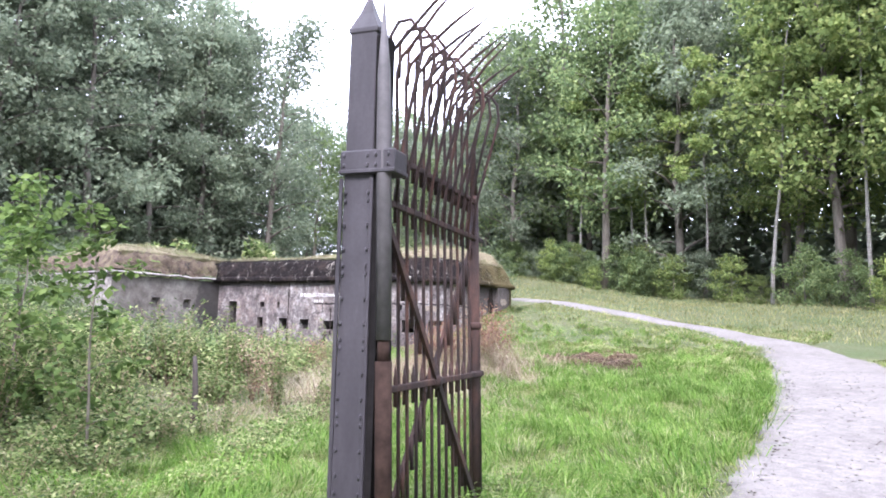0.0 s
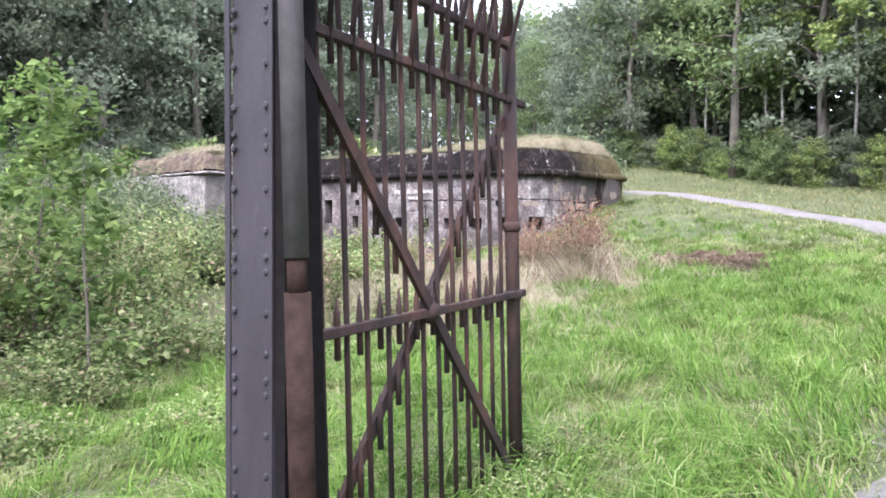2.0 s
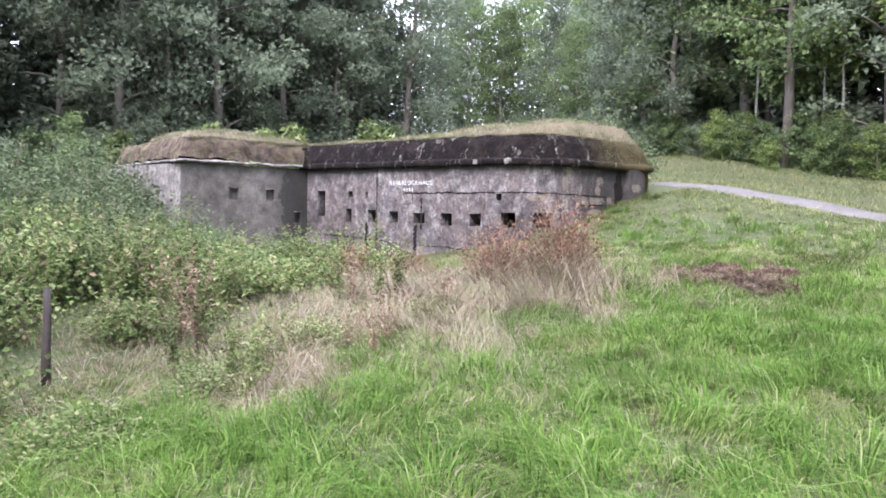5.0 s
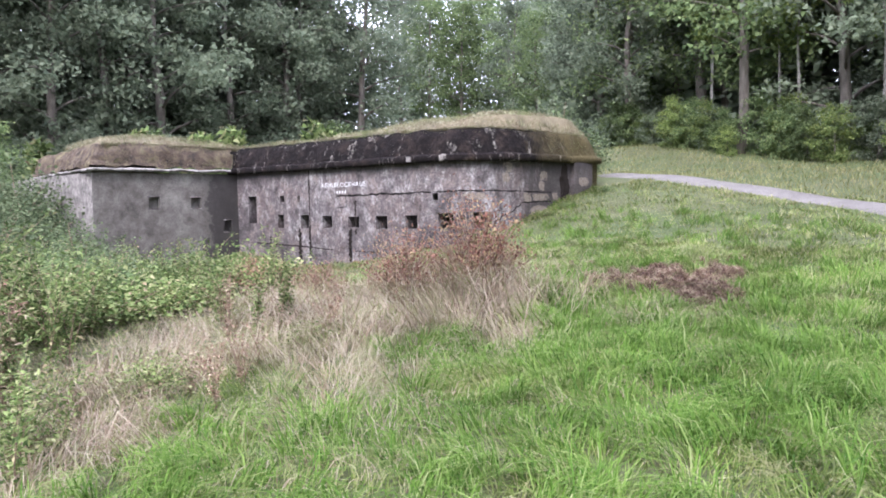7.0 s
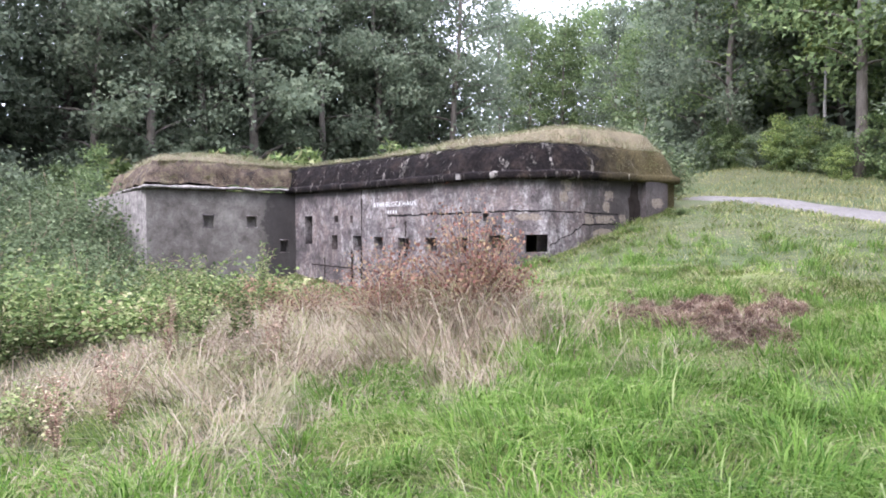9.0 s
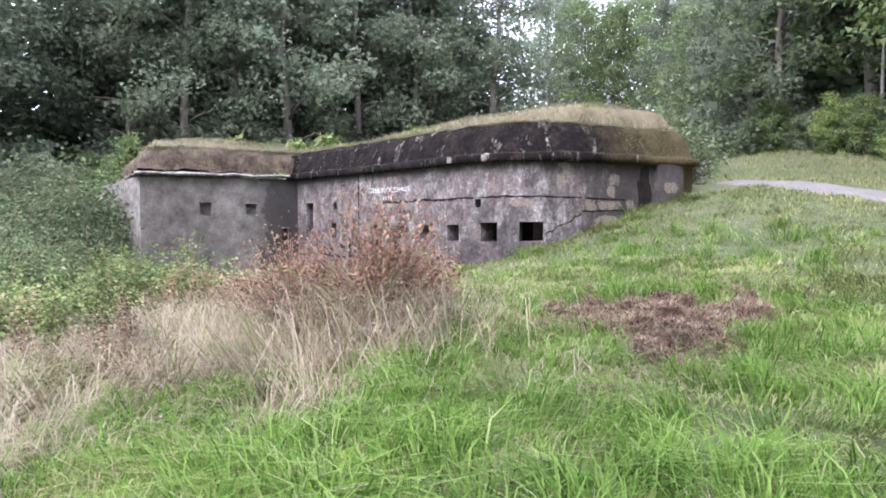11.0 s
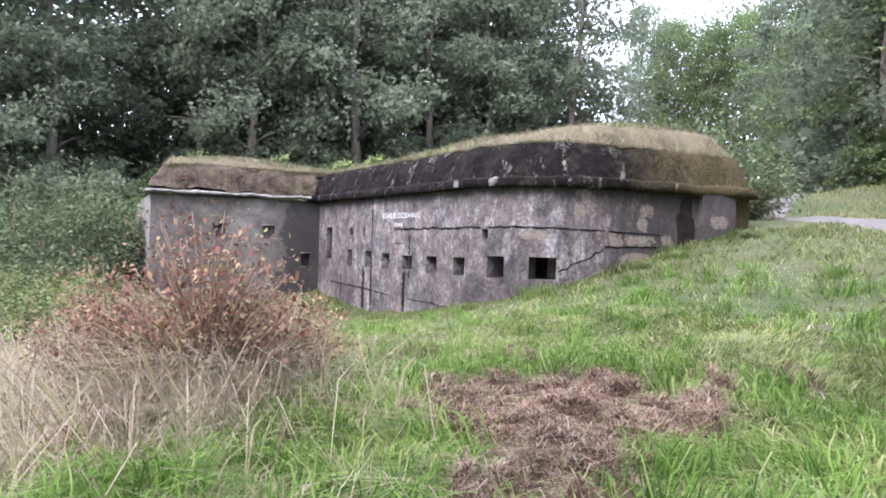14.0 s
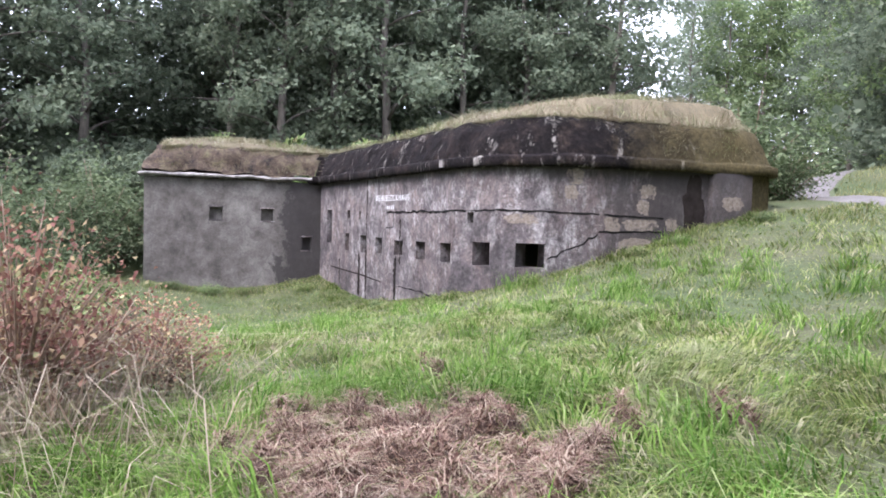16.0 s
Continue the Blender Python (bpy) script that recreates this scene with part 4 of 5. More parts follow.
    for p0, d, u0, u1, z0, z1 in ((D0, dD, 0.3, 0.66, 2.68, 3.0), (D0, dD, 0.26, 0.56, 2.42, 2.72), (E0, dE, 0.78, 1.16, 2.46, 2.78), (E0, dE, 0.72, 1.02, 2.2, 2.5), (E0, dE, 0.06, 0.46, 1.88, 2.2), (E0, dE, 0.4, 1.24, 1.9, 2.16),
                                  (F0, dF, 0.02, 0.36, 1.92, 2.2), (C0, dC, 0.1, 0.86, 2.0, 2.2), (E0, dE, 0.3, 1.2, 1.55, 1.84), (Vector((-14.938, 23.95)), Vector((0, 1)), 0.15, 0.75, 2.3, 2.62)):
        patch(p0, d, u0, u1, z0, z1, M_TAN, "tan bare stone patch")
    # black streak beside the pier, and the marker plate
    patch(F0, dF, 0.36, 0.97, 1.6, 3.0, M_STAIN, "black algae streak")
    bm = box_bm(-0.07, 0.07, -0.01, 0.01, -0.07, 0.07, 0.004)
    o = part("marker_plate", bm, M_WHITE, house, "small white square plate")
    o.matrix_basis = Matrix.Translation((*(A0 + dA * 7.5 + Vector((dA.y, -dA.x)) * 0.18), 3.1)) @ Matrix.Rotation(math.atan2(dA.y, dA.x), 4, "Z")

    def lettering(text, u, z, size, length):
        cu = bpy.data.curves.new("lettering", "FONT")
        cu.body, cu.size, cu.extrude, cu.offset = text, size, 0.001, -0.0012
        cu.space_character = 1.22
        me_ob = bpy.data.objects.new("lettering_curve", cu)
        scene.collection.objects.link(me_ob)
        me = bpy.data.meshes.new_from_object(me_ob.evaluated_get(bpy.context.evaluated_depsgraph_get()))
        bpy.data.objects.remove(me_ob)
        wide = max(v.co.x for v in me.vertices)
        me.materials.clear()
        me.materials.append(M_PAINT)
        o = part("lettering", me, M_PAINT, house, "white painted capital letters")
        o.matrix_basis = Matrix.Translation((*(A0 + dA * u + Vector((dA.y, -dA.x)) * 0.006), z)) @ Matrix.Rotation(math.atan2(dA.y, dA.x), 4, "Z") @ Matrix.Rotation(radians(90), 4, "X") @ Matrix.Diagonal((length / wide, 1, 1, 1))

    bpy.context.view_layer.update()
    lettering("KEHLBLOCKHAUS", 3.99, 2.46, 0.19, 1.77)
    for k in range(4):
        o = part("numeral", box_bm(0, 0.03, -0.002, 0.002, 0, 0.085), M_PAINT, house, "worn white painted mark")
        o.matrix_basis = Matrix.Translation((*(A0 + dA * (4.62 + 0.11 * k) + Vector((dA.y, -dA.x)) * 0.006), 2.27)) @ Matrix.Rotation(math.atan2(dA.y, dA.x), 4, "Z")


build_blockhouse()

# ---- trees ----
def flecks(centres, size):
    """Small leaf sprays seen from afar: one triangle each."""
    n = len(centres)
    a = rng.normal(0, 1, (n, 3)) + [0, 0, -0.25]
    a /= np.linalg.norm(a, axis=1)[:, None]
    b = np.cross(a, rng.normal(0, 0.6, (n, 3)) + [0, 0, 1])
    b /= np.linalg.norm(b, axis=1)[:, None] + 1e-6
    s = size * rng.uniform(0.6, 1.4, (n, 1))
    v = np.stack([centres - 0.45 * s * b, centres + 0.45 * s * b, centres + 1.05 * s * a], 1).reshape(-1, 3)
    return v, np.arange(3 * n).reshape(-1, 3)



def tree_meshes(height, crown_r, clear, n_leaves, leaf, leaf_m, bark_m, seed, limbs=16, trunk_r=None, far=True):
    """A tapered trunk with limbs, and a crown of leaf clumps with gaps. Returns the two meshes."""
    r = np.random.default_rng(seed)
    tr = trunk_r or height * 0.011
    ts = np.linspace(0, 1, 9)
    sway = np.cumsum(r.normal(0, 0.014 * height, (9, 2)), 0) * ts[:, None]
    trunk = np.column_stack([sway, ts * height * 0.96 - 0.4])
    pieces = [tube(trunk, tr * (1.15 - ts * 1.05), 8)]
    spots, sizes = [], []
    for k in range(limbs):
        f = clear + (0.97 - clear) * (k + r.uniform(0, 0.9)) / limbs
        base = np.array([np.interp(f, ts, trunk[:, c]) for c in range(3)])
        az = k * 2.4 + r.uniform(-0.5, 0.5)
        prof = math.sin(math.pi * min(1, (f - clear) / (1 - clear) * 0.86 + 0.16)) ** 0.7
        reach = crown_r * prof * r.uniform(0.65, 1.15)
        rise = reach * r.uniform(0.15, 0.65)
        d = np.array([math.cos(az), math.sin(az)])
        pts = np.array([[*(base[:2] + d * reach * s), base[2] + rise * s**0.8 - 0.18 * reach * s * s] for s in np.linspace(0, 1, 5)])
        pieces.append(tube(pts, np.linspace(tr * 0.42 * (1.1 - f), tr * 0.06, 5), 4))
        for s in (0.5, 0.72, 0.9, 1.02):
            c = np.array([np.interp(min(s, 1), np.linspace(0, 1, 5), pts[:, q]) for q in range(3)])
            spots.append(c + r.normal(0, 0.1 * crown_r, 3))
            sizes.append(crown_r * r.uniform(0.2, 0.4))
    spots, sizes = np.array(spots), np.array(sizes)
    pick = r.choice(len(spots), n_leaves, p=sizes**1.5 / np.sum(sizes**1.5))
    off = r.normal(0, 1, (n_leaves, 3))
    off *= (r.uniform(0.35, 1.0, n_leaves) / np.linalg.norm(off, axis=1))[:, None]
    c = spots[pick] + off * sizes[pick][:, None] * np.array([1.25, 1.25, 0.75])
    v, t = flecks(c, leaf) if far else leaves(c, leaf, 0.3, 0.7)
    tv, tp = gather(pieces)
    return mesh_np("trunk", tv, tp, bark_m, True), mesh_np("crown", v, [t], leaf_m)


def tree_at(kind, x, y, turn, scale, label, group, name="tree", category="tree", sink=0.1):
    trunk, crown = kind
    ob = thing(name, Matrix.Translation((x, y, float(ground_z(x, y)) - sink)) @ Matrix.Rotation(turn, 4, "Z"), label, category, group)
    ob.scale = (scale, scale, scale)
    new_t, new_c = new("trunk", trunk), new("crown", crown)
    new_t.parent = new_c.parent = ob
    return ob


BEECH = [tree_meshes(24, 4.3, 0.2, 9800, 0.24, M_LEAF, M_BARK, s, 34) for s in (1, 2)]
DARKS = [tree_meshes(25, 4.2, 0.05, 10500, 0.26, M_HAZY, M_BARK, s, 34) for s in (3, 4)]
YELLOW = [tree_meshes(22, 4.1, 0.22, 9800, 0.23, M_LEAFY, M_BARK, s, 32) for s in (5, 6)]
SLIM = [tree_meshes(19, 2.0, 0.4, 4200, 0.24, M_LEAFY, M_BIRCH, s, 14, 0.1) for s in (7, 8)]
PLAIN = [tree_meshes(24, 4.3, 0.1, 2400, 0.7, M_LEAF, M_BARK, 15, 16)]
LOW = [tree_meshes(6.5, 2.4, 0.04, 3000, 0.22, m, M_BARK, s, 16, 0.06) for s, m in ((9, M_LEAF), (10, M_LEAFY), (12, M_HAZY))]

wood = random.Random(5)


def forest(line, rows, step, depth, kinds, label, group, lo=0.85, hi=1.15):
    """Trees in staggered rows behind a line of the plan; the depth points away from the meadow."""
    line = [Vector(p) for p in line]
    for a, b in zip(line, line[1:]):
        d = (b - a).normalized()
        nrm = Vector((-d.y, d.x)) * (1 if depth > 0 else -1)
        for r in range(rows):
            s = wood.uniform(0, step)
            while s < (b - a).length:
                p = a + d * (s + wood.uniform(-1, 1)) + nrm * (r * abs(depth) + wood.uniform(-1.3, 1.3))
                k = wood.choice(kinds)
                tree_at(k, p.x, p.y, wood.uniform(0, 6.3), wood.uniform(lo, hi), label, group)
                s += step * wood.uniform(0.75, 1.25)


forest([(8, 32), (-5, 39), (-11, 41)], 2, 3.9, -5.0, [BEECH[0], YELLOW[0], YELLOW[1], BEECH[0], BEECH[1]], "tall green deciduous tree at the meadow edge", "trees of the sunny wood")
forest([(-12, 42), (-22, 42)], 3, 3.6, -4.0, [BEECH[0], DARKS[0], BEECH[1]], "tall green deciduous tree at the meadow edge", "trees of the sunny wood")
forest([(-22, 41), (-29, 46), (-36, 54), (-46, 62), (-58, 70)], 2, 4.2, -5.0, [BEECH[0], DARKS[1], BEECH[1], DARKS[0]], "tall green deciduous tree at the meadow edge", "trees of the sunny wood", 0.7, 0.86)
forest([(-36, 88), (-50, 82), (-66, 76), (-82, 70)], 2, 5.5, -6.0, [BEECH[1], DARKS[1], BEECH[0]], "distant green tree closing the valley", "distant trees", 0.85, 1.05)
forest([(-50, 45), (-52, 36), (-51, 24), (-50, 12), (-47, -3)], 2, 3.7, -5.0, [DARKS[0], DARKS[1]], "tall dark green tree of the shaded wood", "trees of the shaded wood", 0.95, 1.2)
forest([(-46, -4), (-30, -22), (-10, -26), (12, -24), (24, -8), (22, 10), (10, 31)], 1, 6.5, -5.0, PLAIN, "tall green deciduous tree at the meadow edge", "trees behind the gate")

# slender pale-stemmed trees standing in front of the sunny wood
for x, y, s in ((7.5, 30.5, 1.0), (4.5, 32.4, 0.95), (3.8, 33.2, 1.05), (0.2, 35.0, 0.9), (-3.9, 37.0, 0.95), (-8.2, 38.2, 0.95), (-12.3, 41.4, 0.8), (-16.2, 42.6, 0.8), (-16.9, 42.4, 0.72), (-20.5, 42.8, 0.8), (-27.0, 46.2, 0.8)):
    tree_at(wood.choice(SLIM), x, y, wood.uniform(0, 6.3), s, "slender pale-stemmed tree at the wood's edge", "slender trees")

# low shrubs along the foot of the woods
for a, b, n, kinds, label in (((9, 31), (-14, 41), 14, LOW[:2], "leafy green shrub at the foot of the wood"), ((-13, 40.2), (-29, 44), 30, LOW, "leafy green shrub at the foot of the wood"),
                              ((-47.5, 43), (-46, 8), 34, LOW[2:] + LOW[:1], "dark leafy shrub at the foot of the wood"), ((-38, 33), (-40, 12), 12, LOW[2:] + LOW[:1], "dark leafy shrub behind the blockhouse"), ((-46, 6), (-30, -16), 14, LOW[2:] + LOW[:1], "dark leafy shrub at the foot of the wood")):
    for k in range(n):
        f = (k + wood.uniform(-0.4, 0.4)) / n
        tree_at(wood.choice(kinds), a[0] + (b[0] - a[0]) * f + wood.uniform(-1.2, 1.2), a[1] + (b[1] - a[1]) * f + wood.uniform(-1, 1), wood.uniform(0, 6.3), wood.uniform(0.35, 0.8) * (0.6 if a[0] > -20 else 1.0), label, "shrubs", "shrub", "shrub")


# dense far woods behind the first rows
def far_woods():
    pts = []
    for (ax, ay), (bx, by), n, h in (((22, 33), (-10, 51), 15000, 22), ((-10, 52), (-28, 56), 9000, 23), ((-14, 47), (-32, 50), 6000, 20), ((-30, 58), (-50, 78), 9000, 19), ((-58, 50), (-57, 4), 12000, 14), ((-64, 50), (-64, 6), 26000, 30), ((-64, 10), (-48, -26), 7000, 30), ((-36, 92), (-90, 76), 15000, 26), ((-40, 104), (-100, 84), 8000, 30)):
        n = int(1.7 * n)
        f = rng.uniform(0, 1, n)
        x = ax + (bx - ax) * f + rng.normal(0, 2.2, n)
        y = ay + (by - ay) * f + rng.normal(0, 2.2, n)
        top = h * (0.82 + 0.12 * np.sin(f * 37) + 0.08 * np.sin(f * 91 + 1))
        pts.append(np.column_stack([x, y, ground_z(x, y) + top * rng.uniform(0, 1, n) ** 1.15]))
    # far leaves take the paled colour, haze included
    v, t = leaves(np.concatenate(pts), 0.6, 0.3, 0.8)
    solid("far_woods", mesh_np("far_woods", v, [t], M_HAZY), M_HAZY, "dense far woodland, leaf colour paled as haze", "woods", "stuff")


far_woods()


# ---- bushes and saplings ----
def bush_mesh(w, h, n, leaf, leaf_m, stem_m, seed, stems=14, spray=0.22, bare=0.3):
    r = np.random.default_rng(seed)
    pieces, ends = [], []
    for k in range(stems):
        az, out = k * 2.4 + r.uniform(-0.4, 0.4), w * math.sqrt(r.uniform(0.03, 1))
        tip = h * (1 - 0.55 * (out / w) ** 2) * r.uniform(0.7, 1.05)
        d = np.array([math.cos(az), math.sin(az)])
        pts = np.array([[*(d * out * s**1.2), tip * (s - 0.12 * s**3) - 0.05] for s in np.linspace(0, 1, 6)])
        pieces.append(tube(pts, np.linspace(0.014, 0.003, 6) * (0.6 + h * 0.5), 5))
        for s in np.linspace(bare, 1.0, 6):
            ends.append([np.interp(s, np.linspace(0, 1, 6), pts[:, q]) for q in range(3)])
    ends = np.array(ends)
    c = ends[r.integers(0, len(ends), n)] + r.normal(0, spray, (n, 3)) * np.array([w * 0.9, w * 0.9, h * 0.55])
    c[:, 2] = np.abs(c[:, 2]) * 0.98 + 0.02
    v, t = leaves(c, leaf, 0.25, 0.75)
    sv, sp = gather(pieces)
    return mesh_np("branchwork", sv, sp, stem_m, True), mesh_np("foliage", v, [t], leaf_m)


def bush_at(kind, x, y, scale, label, category="bush", group="", name="bush", turn=None, sink=0.03):
    stems, fol = kind
    ob = thing(name, Matrix.Translation((x, y, float(ground_z(x, y)) - sink)) @ Matrix.Rotation(wood.uniform(0, 6.3) if turn is None else turn, 4, "Z"), label, category, group)
    ob.scale = scale if isinstance(scale, tuple) else (scale,) * 3
    a, b = new("branchwork", stems), new("foliage", fol)
    a.parent = b.parent = ob
    return ob


BRAM = [bush_mesh(1.15, 1.15, 2300, 0.08, M_BRAMBLE, M_TWIG, s, 18) for s in (21, 22, 23)]
BRAM.append(bush_mesh(1.1, 1.3, 2400, 0.1, M_LEAF, M_TWIG, 24, 16))
RED = bush_mesh(0.95, 1.4, 3900, 0.048, M_AUTUMN, M_TWIG, 31, 90, 0.13, 0.4)

# bramble thicket between the gate and the blockhouse
n_placed = 0
for k in range(400):
    x, y = wood.uniform(-23, -7.2), wood.uniform(4.0, 17.2)
    lim = -7.2 - 0.3 * (y - 4) - 2.2 * min(1, max(0, (y - 7) / 1.5)) if y < 11 else -11.8 - 0.6 * (y - 11)
    if x > lim or n_placed > 84 or (x > -12 and y > 12.0) or y > 13.3:
        continue
    if x > lim - 2.0 and wood.random() < 0.5:
        continue
    if abs(y - 6.9 - 0.62 * (-9.45 - x)) < 1.0 and x > -10.2:
        continue
    s = wood.uniform(0.6, 0.95) * (1.0 if y < 11 else 0.85) * (1.1 if x < -13 else 1.0)
    bush_at(wood.choice(BRAM), x, y, (s * 1.15, s * 1.15, s * wood.uniform(0.75, 1.1) * (1.0 if x > -11.5 else 1.4 if y < 9.5 else 1.05)), "green bramble bush in a tangled thicket", "bush", "brambles", "bramble_bush")
    n_placed += 1
# the low fringe beside the gate and along the thicket
for x, y, s in ((-5.9, 4.6, 0.4), (-6.6, 5.6, 0.45), (-7.3, 6.6, 0.5), (-6.2, 3.4, 0.5), (-7.4, 4.2, 0.6), (-8.2, 8.1, 0.5), (-8.9, 9.6, 0.45), (-5.0, 1.9, 0.45), (-6.4, 1.2, 0.6), (-8.2, 2.2, 0.8), (-9.4, 0.4, 0.9), (-3.35, 5.75, 0.32), (-3.1, 5.1, 0.26), (-3.7, 5.1, 0.3), (-2.75, 4.3, 0.2), (-9.0, 11.4, 0.4)):
    bush_at(BRAM[wood.randrange(3)], x, y, (s, s, s * 0.8), "low green bramble at the thicket's edge", "bush", "brambles", "bramble_bush")
# dead reddish bush in front of the wall
bush_at(RED, -9.2, 14.2, (0.85, 0.85, 1.3), "reddish brown withered bush with few leaves", "bush", "", "withered_bush", 0.4)
bush_at(RED, -9.9, 13.5, (0.75, 0.75, 1.0), "reddish brown withered bush with few leaves", "bush", "", "withered_bush", 2.4)
bush_at(RED, -9.75, 14.95, (0.6, 0.6, 0.72), "reddish brown withered bush with few leaves", "bush", "", "withered_bush", 1.1)
for x, y, s in ((-12.3, 13.6, 0.62), (-13.5, 13.2, 0.75)):
    bush_at(RED, x, y, (s, s, s * 0.85), "reddish brown withered bush with few leaves", "bush", "", "withered_bush")
# low weeds growing at the foot of the walls
for x, y, s in ((-23.6, 14.5, 0.3), (-23.5, 15.4, 0.36), (-23.6, 16.3, 0.32), (-23.3, 17.8, 0.34), (-22.2, 18.2, 0.3), (-21.0, 18.4, 0.26), (-19.2, 18.8, 0.22), (-14.5, 22.2, 0.24), (-14.4, 23.0, 0.2), (-14.3, 24.6, 0.22)):
    bush_at(BRAM[wood.randrange(4)], x, y, (s, s, s * 0.75), "low green weeds at the foot of the wall", "weed", "weeds", "weed_clump")
# shrubs round the blockhouse
SHRUB = [bush_mesh(1.7, 2.6, 4200, 0.115, M_SHRUB, M_TWIG, s, 20, 0.2) for s in (26, 27)]
for x, y, s, k in ((-26.5, 12.4, 2.3, 3), (-25.6, 11.2, 2.2, 0), (-24.6, 12.2, 1.6, 1), (-28.6, 12.0, 2.6, 3), (-22.8, 10.8, 1.9, 3), (-20.8, 12.2, 1.3, 3), (-19.6, 10.2, 1.7, 0), (-27.2, 9.6, 2.6, 3), (-23.6, 8.4, 2.4, 1), (-20.4, 7.6, 2.2, 3), (-15.9, 11.0, 1.2, 3), (-15.4, 9.3, 1.3, 0), (-13.9, 8.8, 1.0, 1), (-18.6, 27.8, 2.4, 3), (-17.8, 28.2, 1.2, 3)):
    bush_at(SHRUB[k % 2], x, y, s * 0.5, "leafy green shrub beside the blockhouse", "bush", "shrubs", "shrub")
SAP = [tree_meshes(4.4, 0.72, 0.08, 780, 0.15, M_MAPLE, M_BARK, s, 16, 0.025, False) for s in (41, 42)]
for x, y, s in ((-7.9, 4.5, 0.78), (-8.6, 3.0, 0.85), (-10.4, 4.7, 0.95), (-10.8, 2.6, 1.15), (-11.6, 5.4, 0.95), (-13.0, 3.4, 1.2), (-12.4, 0.8, 1.25), (-9.3, 0.9, 1.0), (-14.8, 5.6, 1.0), (-16.5, 3.6, 1.3)):
    tree_at(SAP[wood.randrange(2)], x, y, wood.uniform(0, 6.3), s, "young broadleaved sapling in the thicket", "saplings", "sapling", "sapling")
PINE = tree_meshes(2.4, 0.5, 0.05, 900, 0.13, M_BRAMBLE, M_BARK, 44, 16, 0.02)
for x, y, s in ((-33.0, 17.5, 1.9), (-33.4, 18.6, 2.1), (-34, 21.5, 2.1), (-33.6, 22.8, 2.2), (-32.8, 26.8, 2.3), (-33.0, 14.6, 1.9), (-33.8, 28.2, 2.1)):
    tree_at(PINE, x, y, wood.uniform(0, 6.3), s, "pale green young tree behind the roof", "saplings", "sapling", "sapling")


def weed_mesh(height, n, leaf, leaf_m, seed, stems=5):
    r = np.random.default_rng(seed)
    pieces, cs = [], []
    for k in range(stems):
        foot, lean = r.normal(0, 0.004, 2), r.normal(0, 0.28, 2)
        top = height * r.uniform(0.65, 1.05)
        s = np.linspace(0, 1, 5)[:, None]
        pts = np.column_stack([foot + lean * s**1.5 * top, s * top - 0.03])
        pieces.append(tube(pts, np.linspace(0.006, 0.002, 5), 4))
        f = r.uniform(0.2, 1.0, n // stems)
        cs.append(np.column_stack([np.interp(f, s[:, 0], pts[:, q]) for q in range(3)]) + r.normal(0, 0.03, (n // stems, 3)))
    v, t = leaves(np.concatenate(cs), leaf, -0.1, 0.34)
    sv, sp = gather(pieces)
    return mesh_np("branchwork", sv, sp, M_TWIG, True), mesh_np("foliage", v, [t], leaf_m)


WEEDS = [weed_mesh(1.15, 300, 0.085, M_BRAMBLE, 61), weed_mesh(0.95, 260, 0.06, M_HAY, 62, 9), weed_mesh(1.3, 310, 0.09, M_BRAMBLE, 63, 6)]
for k in range(190):
    x, y = wood.uniform(-20, -6.2), wood.uniform(3.0, 13.2)
    if x > -6.4 - 0.28 * (y - 4) + wood.uniform(-0.5, 0.5) or (x > -12 and y > 12.4):
        continue
    dry = y > 7.5 and x > -10.5
    s = wood.uniform(0.4, 0.75) if x > -9.5 else wood.uniform(0.8, 1.3) * (1.0 if y < 9.5 else 0.7)
    ob = thing("weed", Matrix.Translation((x, y, float(ground_z(x, y)))) @ Matrix.Rotation(wood.uniform(0, 6.3), 4, "Z"), "straw-coloured withered weed in the thicket" if dry else "tall green weed in the thicket", "weed", "weeds")
    ob.scale = (s, s, s)
    kind = WEEDS[1] if dry and wood.random() < 0.6 else WEEDS[wood.choice((0, 2))]
    for part_name, me in zip(("branchwork", "foliage"), kind):
        new(part_name, me).parent = ob
        if kind is not WEEDS[1]:
            ob["label"] = "tall green weed in the thicket"


def build_stake():
    v, q, t = tube([(0, 0, -0.2), (0.02, 0.0, 0.3), (-0.05, 0.03, 0.62), (-0.12, 0.05, 0.95)], [0.05, 0.045, 0.04, 0.032], 8)
    ob = solid("wooden_stake", mesh_np("wooden_stake", v, [q, t], M_STAKE, True), M_STAKE, "weathered dark wooden stake leaning in the brambles", "stake")
    ob.matrix_basis = Matrix.Translation((-9.45, 6.9, float(ground_z(-9.45, 6.9))))


build_stake()


# ---- grass ----
def scatter(n, x0, x1, y0, y1):
    return rng.uniform((x0, y0), (x1, y1), (n, 2))


def dryness(x, y):
    """How far the meadow is bleached: round the withered bush, along the thicket's edge."""
    d = np.exp(-(((x + 9.3) / 2.1) ** 2 + ((y - 13.3) / 1.75) ** 2)) + 0.95 * np.exp(-(((x + 8.9) / 2.1) ** 2 + ((y - 10.2) / 3.0) ** 2)) + 0.6 * np.exp(-(((x + 11.8) / 1.8) ** 2 + ((y - 12.4) / 1.8) ** 2))
    patchy = np.clip(0.75 + 0.7 * np.sin(2.3 * x + 1.1 * y) * np.sin(1.7 * y - 1.1 * x + 0.6), 0.15, 1.2)
    return d * patchy + 0.15 * np.sin(1.9 * x + 0.8) * np.sin(1.4 * y)


